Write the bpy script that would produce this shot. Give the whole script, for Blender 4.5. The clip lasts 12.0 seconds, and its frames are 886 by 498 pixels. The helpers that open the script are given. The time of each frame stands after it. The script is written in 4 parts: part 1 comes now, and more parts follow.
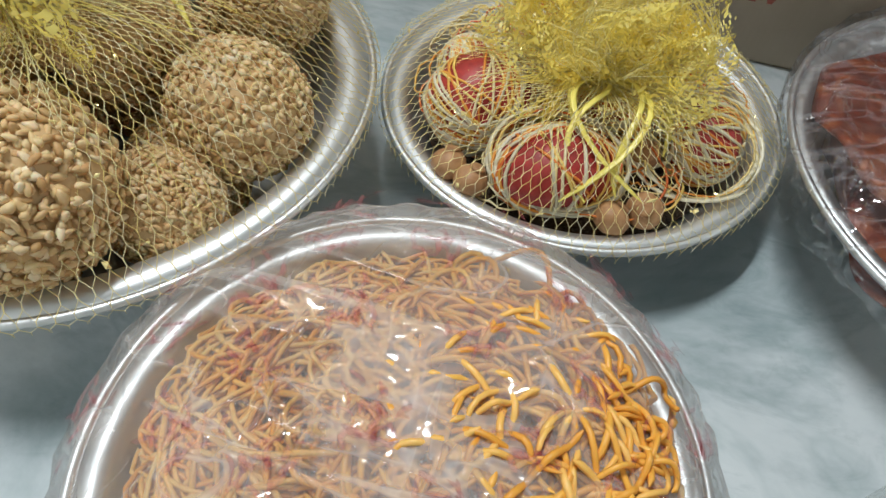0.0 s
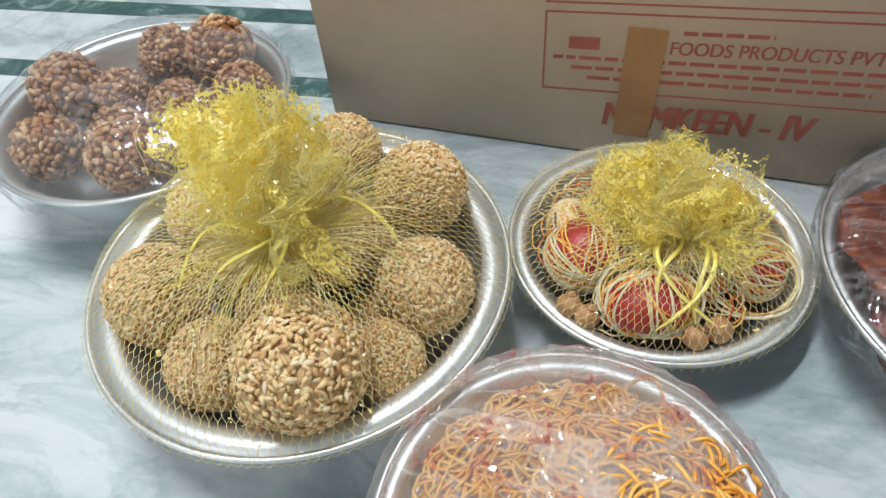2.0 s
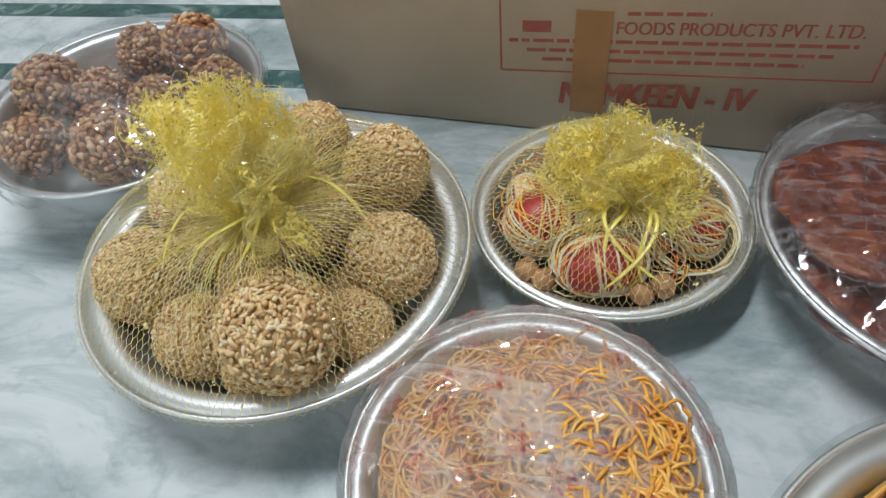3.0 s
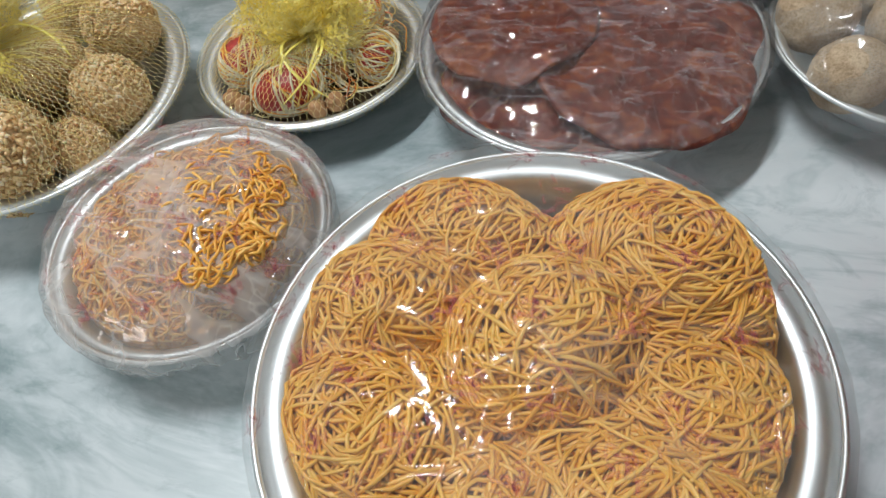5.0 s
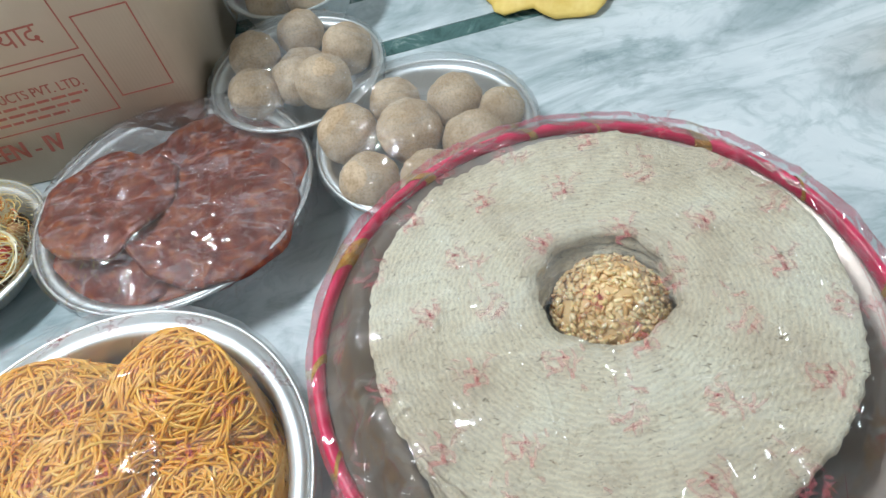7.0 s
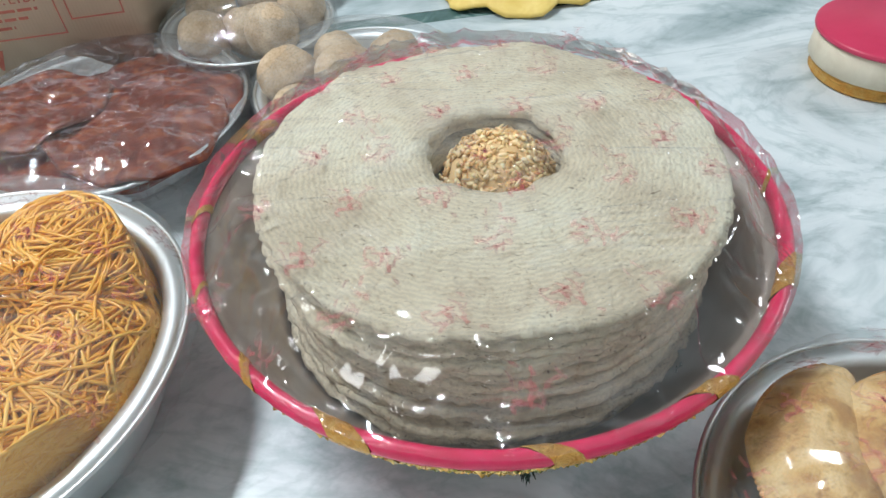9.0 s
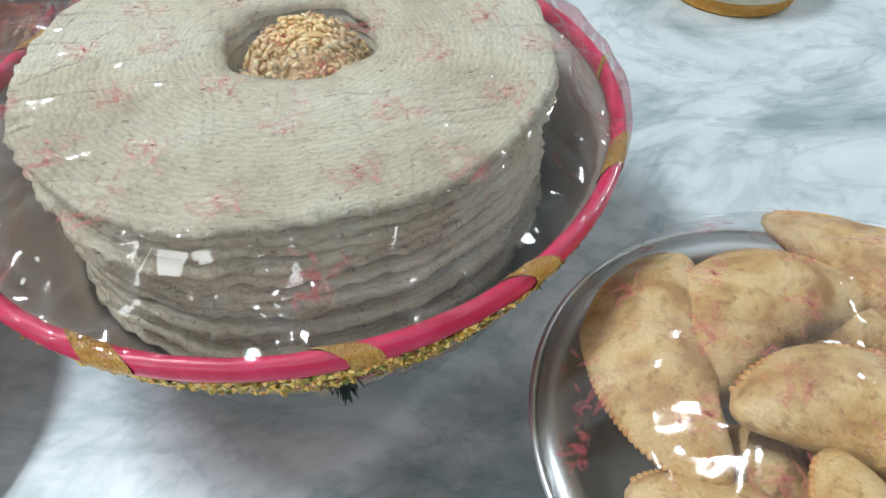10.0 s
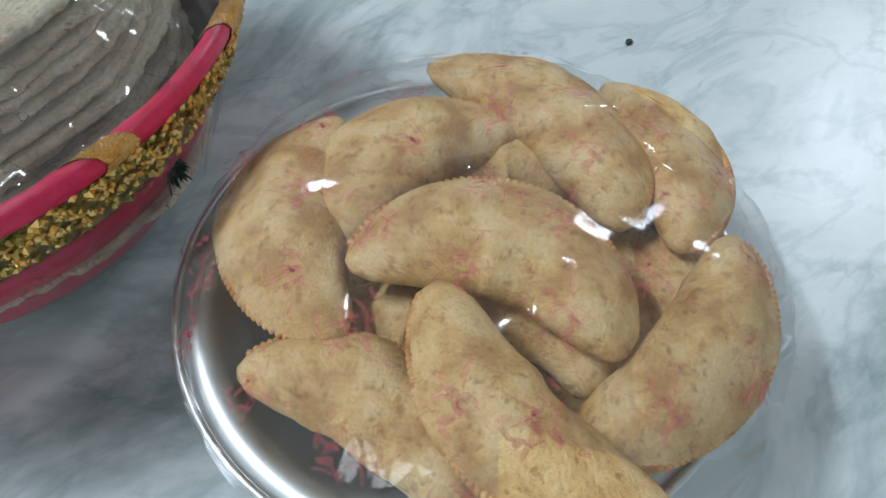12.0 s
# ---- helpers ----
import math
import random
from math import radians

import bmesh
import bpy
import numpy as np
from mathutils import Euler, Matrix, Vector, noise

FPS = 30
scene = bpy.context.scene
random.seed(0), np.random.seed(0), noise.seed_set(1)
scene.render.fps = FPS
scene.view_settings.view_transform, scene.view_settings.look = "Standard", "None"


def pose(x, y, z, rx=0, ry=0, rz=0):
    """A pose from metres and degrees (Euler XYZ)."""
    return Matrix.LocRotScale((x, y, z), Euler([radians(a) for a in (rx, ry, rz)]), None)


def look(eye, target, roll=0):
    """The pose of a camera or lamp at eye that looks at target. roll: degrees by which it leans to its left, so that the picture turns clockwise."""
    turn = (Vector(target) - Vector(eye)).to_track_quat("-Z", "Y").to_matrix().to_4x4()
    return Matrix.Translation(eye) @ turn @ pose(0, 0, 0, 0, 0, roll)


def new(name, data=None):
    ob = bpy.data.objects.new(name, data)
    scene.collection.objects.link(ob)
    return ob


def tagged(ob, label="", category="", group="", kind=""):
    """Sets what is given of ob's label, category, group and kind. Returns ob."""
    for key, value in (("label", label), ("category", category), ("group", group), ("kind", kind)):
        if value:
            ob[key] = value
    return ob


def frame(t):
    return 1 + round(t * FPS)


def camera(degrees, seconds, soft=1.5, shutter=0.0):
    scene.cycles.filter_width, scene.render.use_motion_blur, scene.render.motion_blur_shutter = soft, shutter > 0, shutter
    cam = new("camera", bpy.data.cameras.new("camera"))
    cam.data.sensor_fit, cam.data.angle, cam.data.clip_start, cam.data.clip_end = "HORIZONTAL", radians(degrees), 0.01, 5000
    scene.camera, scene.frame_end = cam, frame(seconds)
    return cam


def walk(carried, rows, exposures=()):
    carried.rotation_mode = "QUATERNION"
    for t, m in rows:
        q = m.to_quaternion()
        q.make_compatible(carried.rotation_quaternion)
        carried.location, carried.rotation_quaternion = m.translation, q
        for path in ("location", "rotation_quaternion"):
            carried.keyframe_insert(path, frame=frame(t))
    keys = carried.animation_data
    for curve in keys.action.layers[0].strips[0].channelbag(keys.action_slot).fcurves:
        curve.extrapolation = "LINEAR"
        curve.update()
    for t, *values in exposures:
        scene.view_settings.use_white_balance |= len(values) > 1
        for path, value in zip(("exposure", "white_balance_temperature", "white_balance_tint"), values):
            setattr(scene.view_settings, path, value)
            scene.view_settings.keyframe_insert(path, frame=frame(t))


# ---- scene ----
cam = camera(67.02, 12.0, soft=1.5)
walk(cam, [
    (0.0, pose(-0.1082, -0.4724, 0.3050, 37.09, -2.94, 18.38)),
    (0.5, pose(-0.1217, -0.4905, 0.3437, 39.84, -2.31, 19.09)),
    (1.0, pose(-0.1419, -0.5150, 0.4031, 40.46, -0.40, 18.31)),
    (1.5, pose(-0.1513, -0.5219, 0.4323, 40.42, 1.92, 16.53)),
    (2.0, pose(-0.1484, -0.5309, 0.4512, 41.42, 3.77, 17.22)),
    (2.5, pose(-0.1482, -0.5387, 0.4714, 42.39, 5.73, 17.40)),
    (3.0, pose(-0.1153, -0.5587, 0.4687, 40.50, 4.90, 15.08)),
    (3.5, pose(-0.0609, -0.5870, 0.4546, 38.08, 2.70, 14.83)),
    (3.7, pose(-0.0409, -0.5975, 0.4568, 36.78, 2.22, 14.06)),
    (5.3, pose(0.2240, -0.6631, 0.4847, 34.65, 7.29, 11.07)),
    (5.5, pose(0.2542, -0.6651, 0.4969, 35.15, 7.48, 10.69)),
    (6.0, pose(0.3299, -0.6556, 0.5183, 36.07, 7.76, 6.01)),
    (6.5, pose(0.4103, -0.6485, 0.5528, 37.18, 8.20, -1.21)),
    (7.0, pose(0.4747, -0.6681, 0.5672, 36.84, 8.68, -6.86)),
    (7.2, pose(0.4858, -0.6892, 0.5700, 37.59, 8.45, -7.36)),
    (8.8, pose(0.5050, -0.7918, 0.4695, 44.64, 3.75, -4.54)),
    (9.0, pose(0.5087, -0.7918, 0.4593, 44.78, 2.91, -4.00)),
    (9.5, pose(0.5286, -0.7863, 0.4331, 43.47, 2.49, -6.09)),
    (10.0, pose(0.5686, -0.8001, 0.3917, 42.66, 0.51, -11.39)),
    (10.5, pose(0.6300, -0.8104, 0.3599, 41.00, 0.91, -15.50)),
    (11.0, pose(0.6679, -0.8230, 0.3580, 38.43, 0.24, -19.81)),
    (11.5, pose(0.6903, -0.8378, 0.3568, 37.50, 1.02, -22.16)),
    (12.0, pose(0.7025, -0.8478, 0.3556, 35.88, 0.80, -24.17)),
], exposures=[(0.0, -0.14, 6400, 9), (0.5, -0.16, 6350, 9), (1.0, -0.22, 6400, 10), (1.5, 0.0, 6350, 10), (2.0, 0.1, 6300, 10), (2.5, -0.3, 6300, 10), (3.0, -0.26, 6300, 10), (3.5, -0.27, 6350, 10), (5.5, -0.08, 6400, 10), (6.0, 0.02, 6250, 9), (6.5, 0.34, 6100, 8), (7.5, 0.42, 5950, 7), (9.0, 0.48, 6150, 9), (9.5, 0.54, 6100, 9), (10.0, 0.42, 6050, 8), (10.5, 0.08, 6000, 8), (12.0, 0.1, 5900, 8)])

# ---- world and lamps ----
world = bpy.data.worlds.new("world")
world.use_nodes = True
scene.world = world
world.node_tree.nodes["Background"].inputs[0].default_value = (0.55, 0.6, 0.65, 1)
world.node_tree.nodes["Background"].inputs[1].default_value = 0.3


def area_lamp(name, eye, target, length, width, watts, colour):
    lamp = bpy.data.lights.new(name, "AREA")
    lamp.shape, lamp.size, lamp.size_y, lamp.energy, lamp.color = "RECTANGLE", length, width, watts, colour
    ob = new(name, lamp)
    ob.matrix_world = look(eye, target)
    return ob


area_lamp("key_tube", (-0.76, 0.08, 2.7), (-0.1, -0.25, 0.0), 1.2, 0.06, 60, (0.96, 0.985, 1.0))
# broad fill added behind the camera to lift the carton front; no window stands here
area_lamp("south_fill", (-1.3, -2.36, 1.2), (-0.2, 0.0, 0.1), 1.1, 0.9, 17, (1.0, 0.98, 0.95))
area_lamp("east_lamp", (2.56, 0.02, 1.2), (0.9, -0.3, 0.0), 0.45, 0.36, 11, (0.95, 0.98, 1.0))

# ---- materials ----


class Mat:
    """A node material with short calls."""

    def __init__(self, name, rough=0.5, metal=0.0, colour=(0.5, 0.5, 0.5)):
        self.m = bpy.data.materials.new(name)
        self.m.use_nodes = True
        self.t = self.m.node_tree
        self.p = self.t.nodes["Principled BSDF"]
        self.p.inputs["Roughness"].default_value = rough
        self.p.inputs["Metallic"].default_value = metal
        self.p.inputs["Base Color"].default_value = (*colour, 1)
        self.co = None

    def node(self, kind, **sockets):
        n = self.t.nodes.new(kind)
        for key, value in sockets.items():
            n.inputs[key.replace("_", " ")].default_value = value
        return n

    def link(self, a, b):
        self.t.links.new(a, b)

    def coords(self, scale=(1, 1, 1), turn=0.0):
        tc = self.node("ShaderNodeTexCoord")
        mp = self.node("ShaderNodeMapping")
        mp.inputs["Scale"].default_value = scale
        mp.inputs["Rotation"].default_value = (0, 0, turn)
        self.link(tc.outputs["Object"], mp.inputs["Vector"])
        return mp.outputs["Vector"]

    def noise(self, scale, detail=4, rough=0.55, distort=0.0, vec=None):
        n = self.node("ShaderNodeTexNoise", Scale=scale, Detail=detail, Roughness=rough, Distortion=distort)
        self.link(vec if vec is not None else self.coords(), n.inputs["Vector"])
        return n.outputs["Fac"]

    def ramp(self, fac, stops):
        n = self.node("ShaderNodeValToRGB")
        els = n.color_ramp.elements
        while len(els) < len(stops):
            els.new(0.5)
        for e, (pos, col) in zip(els, stops):
            e.position, e.color = pos, (*col, 1) if len(col) == 3 else col
        self.link(fac, n.inputs["Fac"])
        return n.outputs["Color"]

    def mix(self, fac, a, b, blend="MIX"):
        n = self.t.nodes.new("ShaderNodeMix")
        n.data_type, n.blend_type = "RGBA", blend
        for sock, v in ((n.inputs[0], fac), (n.inputs[6], a), (n.inputs[7], b)):
            if isinstance(v, bpy.types.NodeSocket):
                self.link(v, sock)
            elif isinstance(v, (int, float)):
                sock.default_value = v
            else:
                sock.default_value = (*v, 1)
        return n.outputs[2]

    def base(self, sock):
        self.link(sock, self.p.inputs["Base Color"])
        return self

    def rough(self, fac, lo, hi):
        n = self.node("ShaderNodeMapRange")
        n.inputs["To Min"].default_value, n.inputs["To Max"].default_value = lo, hi
        self.link(fac, n.inputs["Value"])
        self.link(n.outputs["Result"], self.p.inputs["Roughness"])
        return self

    def bump(self, fac, strength=0.3, distance=0.001):
        b = self.node("ShaderNodeBump", Strength=strength, Distance=distance)
        self.link(fac, b.inputs["Height"])
        self.link(b.outputs["Normal"], self.p.inputs["Normal"])
        return self

    def island(self):
        return self.node("ShaderNodeNewGeometry").outputs["Random Per Island"]

    def per_object(self):
        return self.node("ShaderNodeObjectInfo").outputs["Random"]


def marble():
    a = Mat("marble_white", rough=0.14)
    v = a.coords((1.0, 1.7, 1.0), radians(38))
    cloud = a.noise(3.4, 8, 0.62, 0.7, v)
    fine = a.noise(15, 8, 0.68, 1.2, v)
    vein = a.noise(3.6, 5, 0.6, 1.6, v)
    col = a.ramp(cloud, [(0.34, (0.29, 0.36, 0.37)), (0.43, (0.45, 0.515, 0.53)), (0.5, (0.6, 0.655, 0.67)), (0.66, (0.72, 0.765, 0.775))])
    dark = a.ramp(fine, [(0.32, (0.5, 0.58, 0.58)), (0.48, (1, 1, 1))])
    col = a.mix(0.5, col, dark, "MULTIPLY")
    thin = a.ramp(vein, [(0.45, (1, 1, 1)), (0.497, (0.7, 0.76, 0.76)), (0.545, (1, 1, 1))])
    col = a.mix(0.65, col, thin, "MULTIPLY")
    a.base(col).rough(fine, 0.24, 0.38)
    return a.m


def green_stone():
    a = Mat("marble_green", rough=0.16)
    n = a.noise(18, 7, 0.65, 1.5)
    a.base(a.ramp(n, [(0.35, (0.03, 0.075, 0.07)), (0.55, (0.075, 0.15, 0.14)), (0.68, (0.3, 0.38, 0.36))])).rough(n, 0.1, 0.25)
    return a.m


def steel(name="steel", tone=0.82, lo=0.38, hi=0.55):
    a = Mat(name, metal=1.0)
    n = a.noise(9, 5)
    s = a.noise(220, 3, 0.6, 0.0, a.coords((1, 1, 6)))
    a.base(a.ramp(n, [(0.3, (tone * 0.86, tone * 0.9, tone * 0.91)), (0.7, (tone * 0.97, tone, tone * 1.01))])).rough(n, lo, hi).bump(s, 0.06, 0.0004)
    return a.m


def rice():
    a = Mat("puffed_rice", rough=0.55)
    col = a.ramp(a.island(), [(0.0, (0.6, 0.36, 0.15)), (0.35, (0.8, 0.57, 0.28)), (0.75, (0.89, 0.69, 0.38)), (1.0, (0.94, 0.81, 0.56))])
    n = a.noise(260, 3)
    a.base(a.mix(0.35, col, a.ramp(n, [(0.35, (0.68, 0.56, 0.42)), (0.6, (1, 1, 1))]), "MULTIPLY")).bump(n, 0.3, 0.0006)
    a.p.inputs["Subsurface Weight"].default_value = 0.2
    a.p.inputs["Subsurface Radius"].default_value = (0.004, 0.002, 0.001)
    return a.m


def plain(name, stops, rough=0.5, scale=40, bump=0.2, dist=0.0008, metal=0.0):
    a = Mat(name, rough=rough, metal=metal)
    n = a.noise(scale, 6, 0.6, 0.6)
    a.base(a.ramp(n, stops)).bump(a.noise(scale * 5, 4), bump, dist)
    return a


def noodle(name, stops):
    a = Mat(name, rough=0.38)
    col = a.ramp(a.island(), stops)
    n = a.noise(16, 4, 0.6, 0.5)
    red = a.ramp(n, [(0.62, (0, 0, 0)), (0.74, (0.7, 0.7, 0.7))])
    a.base(a.mix(red, col, (0.72, 0.2, 0.06))).bump(a.noise(400, 3), 0.2, 0.0004)
    a.p.inputs["Subsurface Weight"].default_value = 0.1
    a.p.inputs["Subsurface Radius"].default_value = (0.003, 0.0015, 0.0005)
    return a.m


def film(name, milk=0.05, gloss=0.16, wrinkle=0.3, wscale=8, haze=0.08, tint=(0.9, 0.93, 0.94), fold_milk=0.05):
    """Clear plastic film with a milky share, whiter along its creases."""
    a = Mat(name)
    t = a.t
    out = t.nodes["Material Output"]
    t.nodes.remove(a.p)
    clear = a.node("ShaderNodeBsdfTransparent", Color=(0.97, 0.975, 0.975, 1))
    shine = a.node("ShaderNodeBsdfGlossy", Roughness=haze)
    milk_n = a.node("ShaderNodeBsdfDiffuse", Color=(*tint, 1))
    b = a.node("ShaderNodeBump", Strength=wrinkle, Distance=0.006)
    vec = a.coords((1, 1.8, 1), 0.6)
    crumple = a.noise(wscale, 2, 0.45, 1.2, vec)
    crease = a.ramp(a.noise(wscale * 0.8, 2, 0.5, 1.0, a.coords((0.7, 2.6, 1.2), 0.35 + wscale)), [(0.455, (0, 0, 0)), (0.5, (1, 1, 1)), (0.545, (0, 0, 0))])
    cross = a.ramp(a.noise(wscale * 1.1, 2, 0.5, 0.8, a.coords((2.4, 0.8, 1.2), 0.9)), [(0.47, (0, 0, 0)), (0.5, (1, 1, 1)), (0.53, (0, 0, 0))])
    folds = a.mix(0.5, crease, cross, "ADD")
    a.link(a.mix(0.55, crumple, folds), b.inputs["Height"])
    a.link(b.outputs["Normal"], shine.inputs["Normal"])
    lw = a.node("ShaderNodeLayerWeight", Blend=0.18)
    a.link(b.outputs["Normal"], lw.inputs["Normal"])
    gl = a.node("ShaderNodeMapRange")
    gl.inputs["To Min"].default_value, gl.inputs["To Max"].default_value = gloss * 0.45, min(1.0, gloss * 3.2)
    a.link(lw.outputs["Fresnel"], gl.inputs["Value"])
    m1 = t.nodes.new("ShaderNodeMixShader")
    mk = a.node("ShaderNodeMapRange")
    mk.inputs["From Min"].default_value, mk.inputs["From Max"].default_value = 0.35, 0.7
    mk.inputs["To Min"].default_value, mk.inputs["To Max"].default_value = milk * 0.3, milk * 1.9
    a.link(a.noise(7, 4, 0.6, 1.0), mk.inputs["Value"])
    veil = t.nodes.new("ShaderNodeMath")
    veil.operation = "MULTIPLY_ADD"
    a.link(folds, veil.inputs[0])
    veil.inputs[1].default_value = fold_milk
    a.link(mk.outputs["Result"], veil.inputs[2])
    a.link(veil.outputs[0], m1.inputs[0])
    a.link(clear.outputs[0], m1.inputs[1])
    a.link(milk_n.outputs[0], m1.inputs[2])
    last = m1
    m3 = t.nodes.new("ShaderNodeMixShader")
    a.link(gl.outputs["Result"], m3.inputs[0])
    a.link(last.outputs[0], m3.inputs[1])
    a.link(shine.outputs[0], m3.inputs[2])
    a.link(m3.outputs[0], out.inputs["Surface"])
    return a.m


def thread(name, stops, rough=0.4, metal=0.0, see=0.0):
    a = Mat(name, rough=rough, metal=metal)
    a.base(a.ramp(a.island(), stops))
    if see:
        tr = a.node("ShaderNodeBsdfTranslucent")
        a.link(a.p.inputs["Base Color"].links[0].from_socket, tr.inputs["Color"])
        mx = a.t.nodes.new("ShaderNodeMixShader")
        mx.inputs[0].default_value = see
        a.link(a.p.outputs[0], mx.inputs[1])
        a.link(tr.outputs[0], mx.inputs[2])
        a.link(mx.outputs[0], a.t.nodes["Material Output"].inputs["Surface"])
    return a.m


def carton_mat():
    a = Mat("cardboard", rough=0.75)
    n = a.noise(5, 5, 0.6, 0.4)
    fl = a.node("ShaderNodeTexWave", Scale=70.0, Distortion=0.6, Detail=2.0)
    a.link(a.coords((1, 1, 0.0)), fl.inputs["Vector"])
    a.base(a.ramp(n, [(0.35, (0.55, 0.44, 0.32)), (0.65, (0.65, 0.53, 0.4))])).bump(fl.outputs["Fac"], 0.12, 0.0006)
    return a.m


def plain_tulle():
    a = Mat("yellow_tulle", rough=0.35)
    col = a.ramp(a.noise(70, 4), [(0.3, (1.0, 0.83, 0.16)), (0.7, (1.0, 0.92, 0.36))])
    a.base(col)
    tr = a.node("ShaderNodeBsdfTranslucent")
    a.link(col, tr.inputs["Color"])
    mx = a.t.nodes.new("ShaderNodeMixShader")
    mx.inputs[0].default_value = 0.45
    a.link(a.p.outputs[0], mx.inputs[1])
    a.link(tr.outputs[0], mx.inputs[2])
    a.link(mx.outputs[0], a.t.nodes["Material Output"].inputs["Surface"])
    return a.m


M = {
    "marble": marble(), "green": green_stone(),
    "steel": steel(), "steel_dull": plain("lined_bowl", [(0.3, (0.42, 0.34, 0.29)), (0.7, (0.56, 0.48, 0.42))], 0.35, 20, 0.1, 0.001, 0.6).m,
    "rice": rice(),
    "core": plain("jaggery_core", [(0.3, (0.6, 0.39, 0.18)), (0.7, (0.76, 0.54, 0.28))], 0.6, 90).m,
    "noodle_deep": noodle("noodle_deep", [(0.0, (0.78, 0.36, 0.04)), (0.5, (0.87, 0.46, 0.07)), (1.0, (0.92, 0.56, 0.13))]),
    "noodle_bright": noodle("noodle_bright", [(0.0, (0.82, 0.37, 0.05)), (0.5, (0.9, 0.49, 0.09)), (1.0, (0.94, 0.57, 0.16))]),
    "noodle_pale": noodle("noodle_pale", [(0.0, (0.85, 0.36, 0.04)), (0.5, (0.92, 0.5, 0.1)), (1.0, (0.94, 0.63, 0.22))]),
    "film_soft": film("film_soft", 0.24, 0.17, 0.8, 16, haze=0.07, tint=(0.93, 0.87, 0.83), fold_milk=0.16),
    "film_tray": film("film_tray", 0.05, 0.05, 0.35, 9, haze=0.05, fold_milk=0.04),
    "film_clear": film("film_clear", 0.055, 0.13, 0.4, 11, haze=0.06, fold_milk=0.06),
    "film_print": film("film_print", 0.015, 0.16, 0.55, 10, haze=0.045, fold_milk=0.05),
    "film_bag": film("film_bag", 0.02, 0.1, 0.5, 4.5, haze=0.07, fold_milk=0.04),
    "film_milky": film("film_milky", 0.025, 0.2, 1.0, 24, haze=0.05, tint=(0.86, 0.84, 0.9), fold_milk=0.11),
    "carton": carton_mat(),
    "tape": plain("brown_tape", [(0.35, (0.36, 0.19, 0.085)), (0.65, (0.46, 0.26, 0.125))], 0.3, 12, 0.05).m,
    "ink": plain("red_ink", [(0.3, (0.34, 0.09, 0.065)), (0.7, (0.44, 0.14, 0.1))], 0.6, 50, 0.02).m,
    "wall": plain("wall_paint", [(0.3, (0.54, 0.55, 0.53)), (0.7, (0.61, 0.61, 0.59))], 0.8, 3, 0.1).m,
    "net": thread("net_thread", [(0.0, (0.95, 0.78, 0.26)), (0.6, (0.97, 0.87, 0.46)), (1.0, (0.98, 0.94, 0.7))], 0.3, 0.1),
    "tuft": thread("tuft_thread", [(0.0, (1.0, 0.88, 0.28)), (0.6, (1.0, 0.93, 0.42)), (1.0, (1.0, 0.97, 0.7))], 0.3, 0.0, 0.5),
    "tulle": plain_tulle(),
    "ribbon": thread("ribbon_yellow", [(0.0, (0.82, 0.66, 0.06)), (1.0, (0.9, 0.82, 0.25))], 0.3),
    "red_cloth": plain("red_cloth", [(0.3, (0.62, 0.012, 0.07)), (0.7, (0.78, 0.03, 0.13))], 0.3, 120, 0.3).m,
    "gold": plain("gold_foil", [(0.3, (0.85, 0.36, 0.05)), (0.7, (1.0, 0.64, 0.18))], 0.2, 120, 1.0, 0.005, 0.4).m,
}


def pancake_mat():
    a = Mat("fried_pancake", rough=0.32)
    n = a.noise(38, 7, 0.65, 1.0)
    s = a.noise(200, 5, 0.7)
    col = a.ramp(n, [(0.36, (0.12, 0.018, 0.008)), (0.5, (0.21, 0.034, 0.013)), (0.68, (0.42, 0.12, 0.03))])
    a.base(a.mix(0.5, col, a.ramp(s, [(0.35, (0.5, 0.4, 0.35)), (0.6, (1, 1, 1))]), "MULTIPLY")).bump(s, 0.5, 0.002)
    return a.m


def bread_mat():
    a = Mat("flatbread", rough=0.85)
    n = a.noise(12, 6, 0.62, 0.8)
    s = a.noise(260, 6, 0.75)
    rings = a.node("ShaderNodeTexWave", Scale=88.0, Distortion=6.5, Detail=5.0)
    rings.wave_type, rings.rings_direction = "RINGS", "Z"
    rings.inputs["Detail Scale"].default_value = 2.0
    a.link(a.coords(), rings.inputs["Vector"])
    fleck = a.noise(130, 4, 0.7, 1.5, a.coords((1, 2.2, 1), 0.7))
    col = a.ramp(n, [(0.38, (0.74, 0.64, 0.47)), (0.5, (0.87, 0.78, 0.59)), (0.62, (0.93, 0.87, 0.69))])
    spots = a.ramp(s, [(0.34, (0.62, 0.52, 0.4)), (0.48, (1, 1, 1))])
    col = a.mix(0.6, col, spots, "MULTIPLY")
    col = a.mix(0.8, col, a.ramp(fleck, [(0.33, (0.22, 0.16, 0.1)), (0.39, (1, 1, 1))]), "MULTIPLY")
    col = a.mix(0.15, col, rings.outputs["Color"], "MULTIPLY")
    hgt = a.mix(0.07, s, rings.outputs["Color"])
    a.base(col).bump(hgt, 0.9, 0.003)
    return a.m


